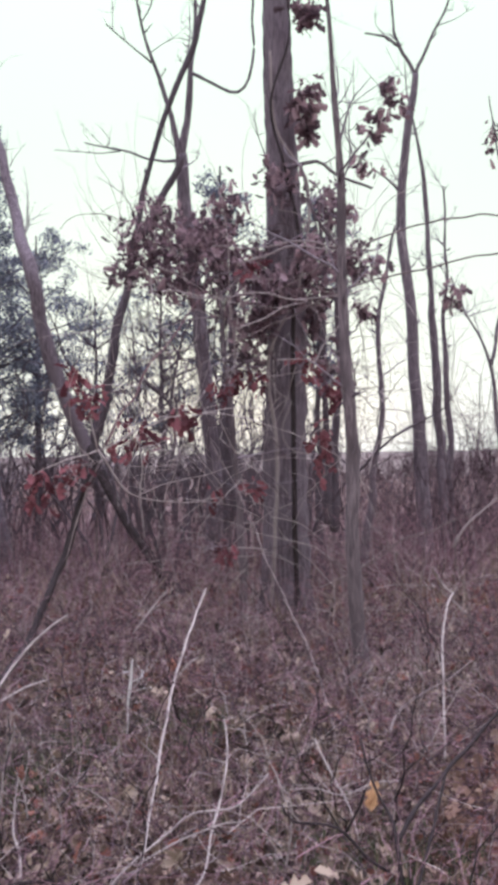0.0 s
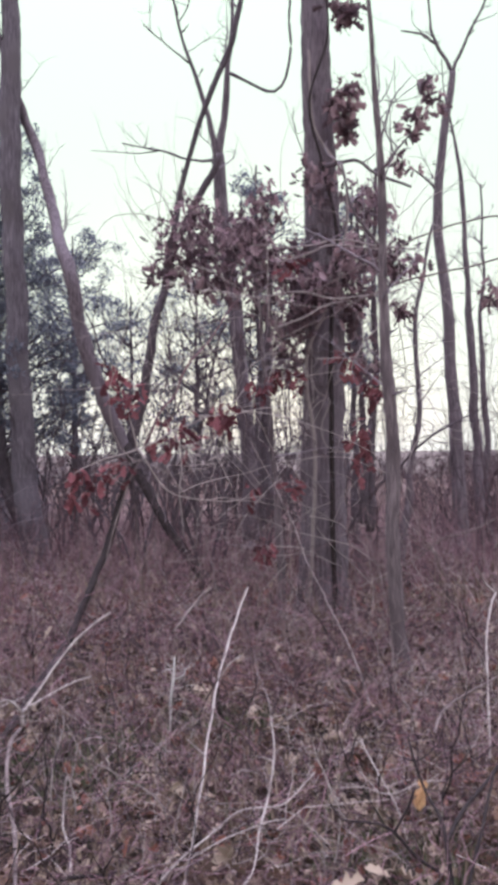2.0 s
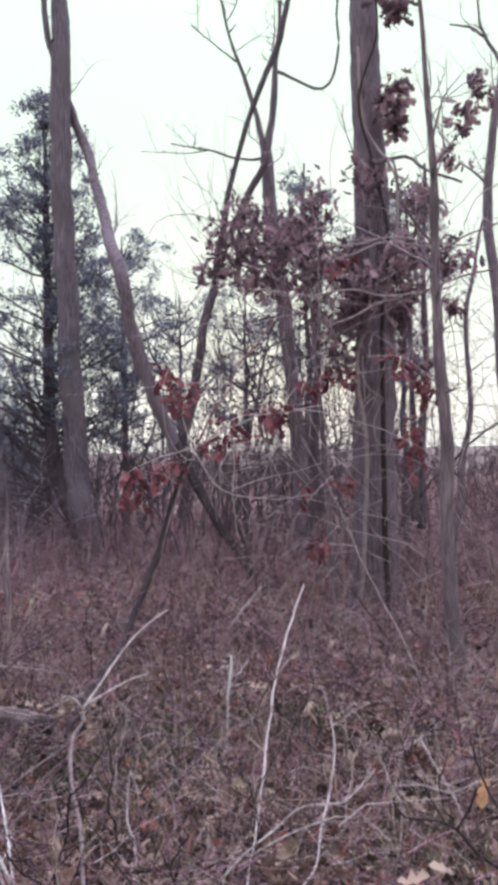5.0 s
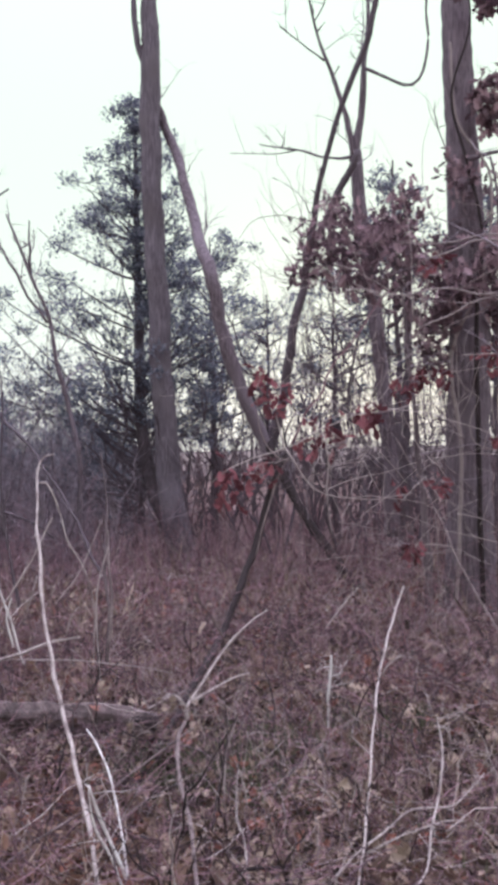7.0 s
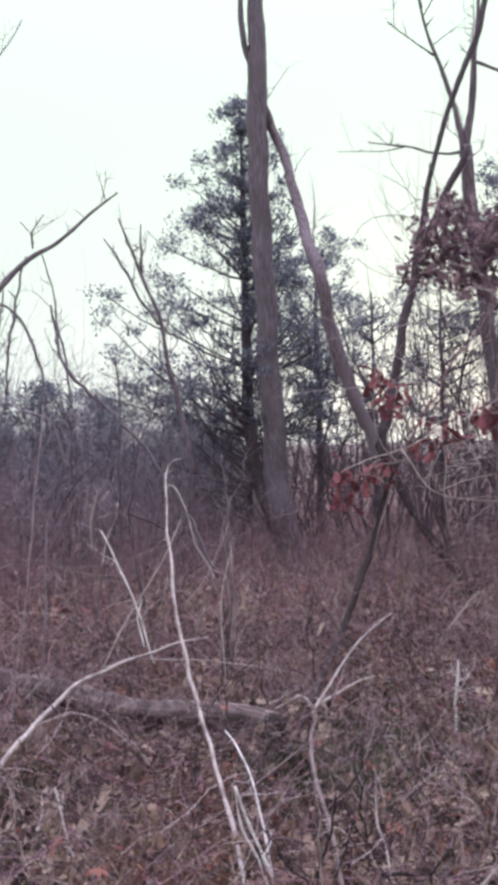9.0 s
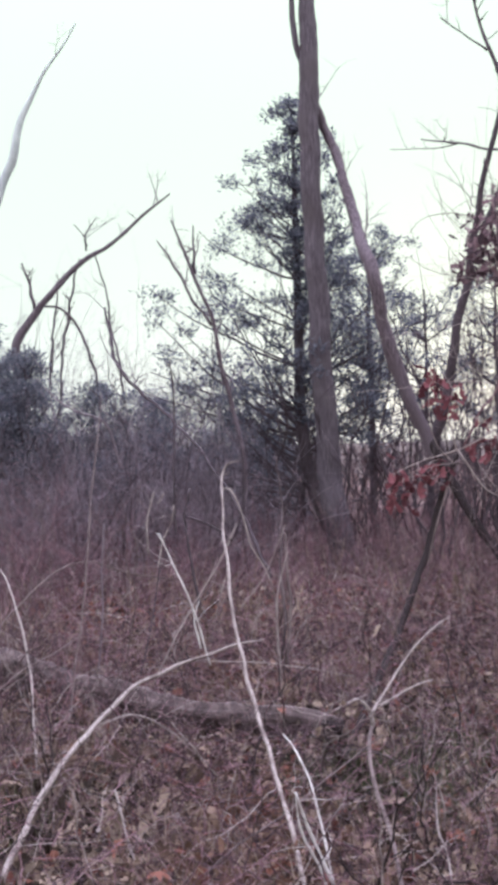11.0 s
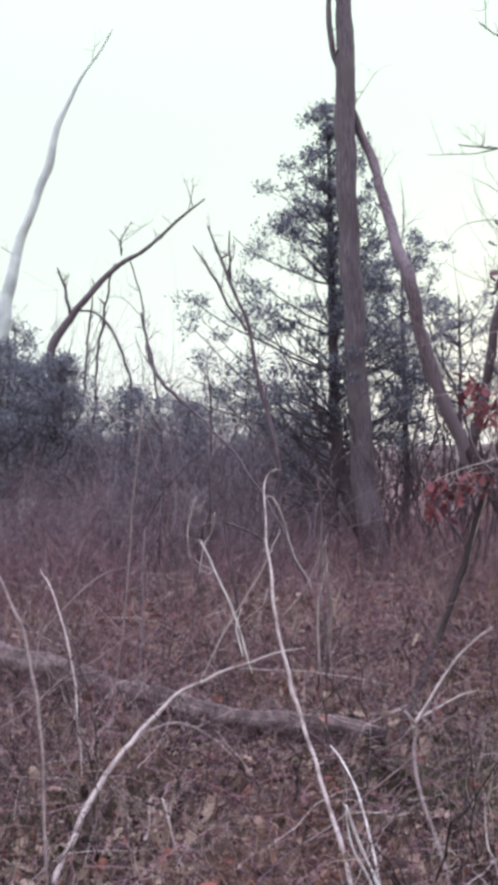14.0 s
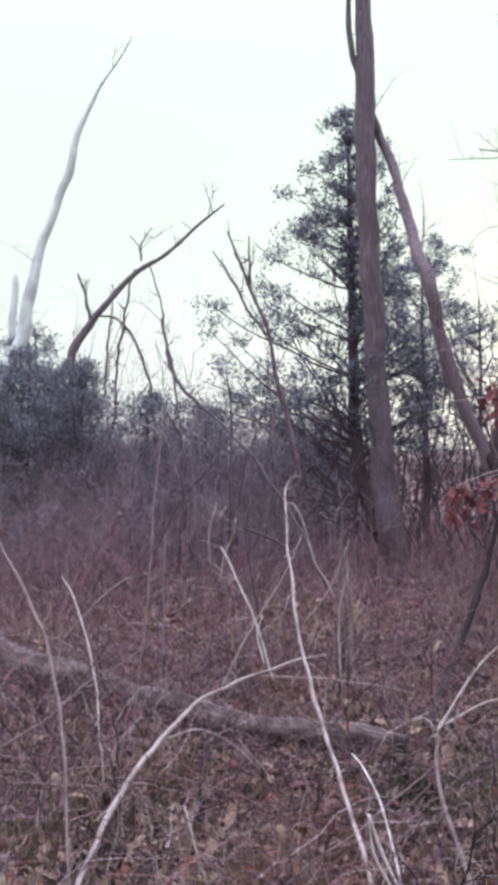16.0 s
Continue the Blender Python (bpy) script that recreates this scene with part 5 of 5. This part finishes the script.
# ---- undergrowth: thin stems past counting ----
def brush(name, label, count, near, far, height, mat, radius, twigs=3, left=44, right=-20, lean=0.35, droop=0.3, profile=None):
    """profile: heights (factors) over the compass angle to the left of straight ahead."""
    x, y = wedge(count, near, far, left, right)
    clump = np.sin(x * 1.1 + 2) * np.cos(y * 0.8) + 0.5 * np.sin(2.3 * x - y)
    tall = height * rng.uniform(0.35, 1.15, count) * (1 + 0.25 * clump)
    if profile:
        tall = tall * np.interp(np.degrees(np.arctan2(-x, y)), *profile)
    line, rad = arcs(on_ground(x, y, -0.02), rng.uniform(0, 6.3, count), tall, np.pi / 2 - np.abs(rng.normal(0, lean, count)), rng.normal(droop, 0.45, count), radius * rng.uniform(0.5, 1.4, count), 8, 0.1)
    line[:, 1:, :2] += np.cumsum(rng.normal(0, 0.035, (count, 7, 2)), 1) * tall[:, None, None]
    v, f = tubes(line, rad, 3)
    n = count * twigs
    idx, seg = np.repeat(np.arange(count), twigs), rng.integers(1, 8, n)
    tl, tr = arcs(line[idx, seg], rng.uniform(0, 6.3, n), tall[idx] * rng.uniform(0.15, 0.5, n), rng.normal(0.6, 0.5, n), rng.normal(0.3, 0.6, n), rad[idx, seg] * 0.7, 4, 0.14)
    tv, tf = tubes(tl, tr, 3)
    ob = new(name, mesh_of(name, np.concatenate([v, tv]), np.concatenate([f, tf + len(v)]), mat))
    return tagged(ob, label, "undergrowth", kind="stuff")


def stems_apart(name, label, category, group, count, near, far, height, mat, radius, twigs, left, right, lean, droop=0.3, sides=6):
    """Single crooked shoots, each a thing with its stem and side twigs."""
    x, y = wedge(count, near, far, left, right)
    tall = height * rng.uniform(0.5, 1.15, count)
    line, rad = arcs(on_ground(x, y, -0.02), rng.uniform(0, 6.3, count), tall, np.pi / 2 - np.abs(rng.normal(0, lean, count)), rng.normal(droop, 0.45, count), radius * rng.uniform(0.6, 1.4, count), 12, 0.1)
    line[:, 1:, :2] += np.cumsum(rng.normal(0, 0.022, (count, 11, 2)), 1) * tall[:, None, None]
    for i in range(count):
        t = thing(name, label, category, group=group)
        part("stem", mesh_of("stem", *tubes(line[i:i + 1], rad[i:i + 1], sides), mat), t)
        seg = rng.integers(3, 11, twigs)
        tl, tr = arcs(line[i, seg], rng.uniform(0, 6.3, twigs), tall[i] * rng.uniform(0.12, 0.4, twigs), rng.normal(0.7, 0.45, twigs), rng.normal(0.1, 0.5, twigs), rad[i, seg] * 0.75, 7, 0.14)
        for k in range(twigs):
            part("twig", mesh_of("twig", *tubes(tl[k:k + 1], tr[k:k + 1], 4), mat), t)


def mat_of_stems(name, label, count, near, far, top, length, mat, radius):
    """Fallen and bowed stems lying criss-cross between the standing ones."""
    x, y = wedge(count, near, far)
    at = on_ground(x, y, 0) + np.stack([0 * x, 0 * x, rng.uniform(0.01, 1, count) ** 1.5 * top], -1)
    line, rad = arcs(at, rng.uniform(0, 6.3, count), length * rng.uniform(0.3, 1.3, count), rng.normal(0.25, 0.4, count), rng.normal(0.5, 0.5, count), radius * rng.uniform(0.5, 1.5, count), 5, 0.12)
    v, f = tubes(line, rad, 3)
    return tagged(new(name, mesh_of(name, v, f, mat)), label, "undergrowth", kind="stuff")


brush("undergrowth", "thicket of thin leafless reddish-brown stems", 1700, 7.5, 14, 0.65, TWIG, 0.0032, 6, lean=0.75)
brush("undergrowth", "thicket of thin leafless reddish-brown stems", 1900, 12, 24, 1.0, TWIG, 0.0045, 5, lean=0.6)
brush("undergrowth", "reddish brush before the bare saplings", 700, 10.5, 13.5, 1.0, TWIG, 0.0042, 6, 20, -14, lean=0.5)
brush("undergrowth", "thin dark stems over the leaf litter", 1100, 3.2, 8, 0.5, TWIG, 0.0024, 6, lean=0.75)
brush("undergrowth", "thin blackish stems over the leaf litter", 520, 3.2, 9, 0.7, TWIG_DARK, 0.003, 6, lean=0.6)
brush("undergrowth", "sparse pale dry weed stems", 420, 3.2, 9, 0.55, TWIG_PALE, 0.0024, 4, lean=0.7)
brush("undergrowth", "thin pale stems among the brush", 260, 8, 16, 1.0, TWIG_PALE, 0.0032, 4, lean=0.6)
brush("undergrowth", "taller grey shoots standing above the brush", 300, 7, 16, 1.4, TWIG_DARK, 0.0045, 6, lean=0.45)
stems_apart("dark_shoot", "thin crooked blackish shoot rising from leaf litter", "shoot", "dark shoots", 85, 3.3, 7, 0.85, STEM_DARK, 0.0046, 5, 44, -20, 0.5)
stems_apart("dry_weed_stalk", "thin bleached dry weed stalk in leaf litter", "stalk", "dry weed stalks", 70, 3.3, 7, 0.75, WOOD_DRY, 0.0034, 4, 44, -20, 0.6, 0.6)
stems_apart("brown_shoot", "thin reddish-brown leafless shoot in the brush", "shoot", "brown shoots", 80, 6, 11, 1.4, STEM_BROWN, 0.006, 6, 44, -20, 0.35)
brush("briars", "long bowed leafless briar stems", 260, 5.0, 13, 1.3, TWIG, 0.0038, 5, lean=0.7, droop=1.3)
brush("briars", "long bowed blackish briar stems", 150, 4.2, 11, 1.2, TWIG_DARK, 0.004, 5, lean=0.7, droop=1.2)
mat_of_stems("fallen_stems", "criss-cross mat of fallen thin stems", 6500, 3.2, 9, 0.24, 0.5, TWIG, 0.0021)
mat_of_stems("fallen_stems", "criss-cross mat of blackish fallen stems", 4200, 3.2, 9, 0.22, 0.55, TWIG_DARK, 0.0026)
mat_of_stems("fallen_stems", "criss-cross mat of pale dry stems", 1700, 3.2, 9, 0.22, 0.5, TWIG_PALE, 0.002)
mat_of_stems("fallen_stems", "criss-cross mat of bowed stems in the brush", 4200, 7.5, 18, 0.5, 1.0, TWIG, 0.0032)
mat_of_stems("fallen_stems", "criss-cross mat of pale bowed stems", 420, 7.5, 14, 0.6, 1.0, TWIG_PALE, 0.0028)
stems_apart("bare_sapling", "thin dark leafless sapling standing behind the vines", "sapling", "bare saplings", 42, 11.5, 16.5, 4.1, BARK_DARK, 0.02, 8, 9, -4, 0.1, 0.05)
stems_apart("bare_sapling", "thin leafless grey sapling behind the cedars", "sapling", "bare saplings", 75, 13.5, 20, 3.9, BARK_DARK, 0.017, 9, 18, -6, 0.12, 0.05)
brush("saplings", "thicket of bare grey saplings behind the cedars", 40, 13.5, 20, 3.4, TWIG_DARK, 0.014, 8, 16, -5, 0.2)
brush("thicket", "tangled brush before the evergreens", 520, 10, 13.8, 1.45, TWIG, 0.005, 9, 44, 20, 0.45, 0.6)
brush("thicket", "dark twiggy shrubs at the field edge", 120, 14, 18, 2.5, TWIG_DARK, 0.012, 14, -8, -18, 0.35)
stems_apart("bare_shoot", "thin dark upright shoot at the top of the thicket", "shoot", "thicket shoots", 32, 11.5, 14.5, 3.1, BARK_DARK, 0.011, 5, 33, 20, 0.14, 0.1, 5)
LEFT_HIGH = ([-20, 10, 19, 25, 35, 45], [0.8, 0.8, 0.85, 1.15, 1.35, 1.5])
brush("thicket", "dense grey thicket of bare saplings", 620, 16, 23, 2.7, TWIG_GREY, 0.012, 12, 44, 14, 0.4, profile=LEFT_HIGH)
brush("thicket", "dark thicket of bare saplings against the sky", 130, 16, 28, 2.5, TWIG_DARK, 0.02, 6, 22, -4, 0.4)
brush("thicket", "low dark brush at the field edge", 110, 16, 28, 2.1, TWIG_DARK, 0.018, 6, -4, -20, 0.4)
brush("thicket", "dense purplish thicket of bare shoots", 860, 12.0, 15.5, 2.35, TWIG_GREY, 0.008, 14, 44, 19, 0.3, 0.3, profile=([19, 25, 30, 34, 45], [0.85, 1.15, 1.1, 0.75, 0.6]))
# The dark twig colour paints this hedge as a backlit silhouette.
brush("far_brush", "far hedge of bare brush on the horizon", 1100, 36, 60, 2.3, TWIG_DARK, 0.045, 5, 44, -22, 0.3, profile=([-20, -12, -6, 6, 14, 44], [1.0, 0.8, 0.65, 0.8, 1.0, 1.2]))
stems_apart("wispy_sapling", "wispy bare sapling standing against the sky", "sapling", "wispy saplings", 9, 11, 17, 3.6, TWIG_DARK, 0.009, 10, -5, -17, 0.1, 0.05)


# ---- leaf litter and dry grass ----
def litter(count, near, far, size, mat, name, label, lift=0.012, shape=LEAF, faces=LEAF_FACES, left=44, right=-20):
    x, y = wedge(count, near, far, left, right)
    up = rng.exponential(0.025, count) * (1 + np.sin(x * 3.3) * np.cos(y * 2.9))
    v, f = scatter(shape, faces, on_ground(x, y, lift) + np.stack([0 * x, 0 * x, up], -1), size * rng.uniform(0.4, 1.5, count), rng.uniform(0, 6.3, count),
                   rng.normal(0, 0.6, count), rng.normal(0, 0.6, count), rng.normal(0.4, 0.9, count))
    return tagged(new(name, mesh_of(name, v, f, mat)), label, "leaf litter", kind="stuff")


litter(52000, 2.8, 9, 0.04, LITTER, "leaf_litter", "thick carpet of dry brown fallen leaves")
litter(13000, 2.8, 9, 0.08, LITTER, "leaf_litter", "dry brown fallen oak leaves", 0.02, OAK, OAK_FACES)
litter(34000, 8.5, 17, 0.075, LITTER, "leaf_litter", "thick carpet of dry brown fallen leaves", 0.012, SPRAY * (1.6, 1, 1), SPRAY_FACES)
litter(56000, 0.3, 8, 0.065, LITTER, "leaf_litter", "thick carpet of dry brown fallen leaves", 0.012, SPRAY * (1.6, 1, 1), SPRAY_FACES, 340, 44)
litter(2500, 0.3, 2.9, 0.05, LITTER, "leaf_litter", "thick carpet of dry brown fallen leaves")
litter(6500, 3, 12, 0.07, LEAF_RED, "leaf_litter", "scattered reddish fallen oak leaves", 0.02, OAK, OAK_FACES)


def grass(count, near, far, length, mat, label, name="dry_grass", sparse=0.0):
    x, y = wedge(count, near, far)
    keep = np.sin(x * 2.1 + 1) * np.cos(y * 1.7) + rng.normal(0, 0.4, count) > sparse
    x, y = x[keep], y[keep]
    n = len(x)
    v, f = scatter(BLADE, BLADE_FACES, on_ground(x, y), length * rng.uniform(0.5, 1.4, n), rng.uniform(0, 6.3, n), rng.uniform(0.05, 1.2, n), rng.normal(0, 0.5, n))
    return tagged(new(name, mesh_of(name, v, f, mat)), label, "grass", kind="stuff")


grass(9000, 2.8, 8, 0.14, GRASS_GREEN, "short green grass showing through the leaves", "green_grass", 0.75)
grass(17000, 2.8, 9, 0.17, GRASS_DRY, "matted dry tan grass among the leaves")
grass(3500, 8, 17, 0.25, GRASS_DRY, "tufts of dry tan grass in the brush")
grass(5000, 8.5, 14, 0.4, GRASS_DRY, "tufts of tan grass between the shoots", sparse=0.35)
grass(22000, 14, 24, 0.4, FIELD, "pale dry grass under the brush")
grass(30000, 22, 45, 0.6, FIELD, "pale dry grass of the open field beyond")


def tufts(places, label):
    """Low green grass in a few loose patches."""
    at = np.repeat(np.array(places, float), 700, 0)
    at = at + rng.normal(0, 0.2, at.shape)
    n = len(at)
    v, f = scatter(BLADE, BLADE_FACES, on_ground(at[:, 0], at[:, 1]), 0.13 * rng.uniform(0.4, 1.4, n), rng.uniform(0, 6.3, n), rng.uniform(0.1, 1.3, n), rng.normal(0, 0.5, n))
    tagged(new("green_grass", mesh_of("green_grass", v, f, GRASS_GREEN)), label, "grass", kind="stuff")


tufts([(-0.66, 3.59), (-0.02, 4.71), (-0.96, 3.77), (-2.54, 2.88), (-0.92, 3.85), (-0.65, 4.42), (0.90, 2.85)], "patches of short green grass among the leaves")
litter(800, 3, 9, 0.03, WOOD_DRY, "leaf_litter", "bleached bits of leaf and bark in the litter", 0.03)

# the nearest fallen leaves, lying loose on the litter
for _ in range(290):
    gx, gy = wedge(1, 3.2, 5.6, 40, -17)
    at = on_ground(gx, gy, 0.035)[0]
    kind = (OAK, OAK_FACES) if rng.uniform() < 0.4 else (LEAF, LEAF_FACES)
    single_leaf(ground, at, rng.uniform(0.035, 0.08), rng.uniform(0, 6.3), rng.normal(0, 0.5), rng.normal(0, 0.5), LITTER_ONE, *kind)
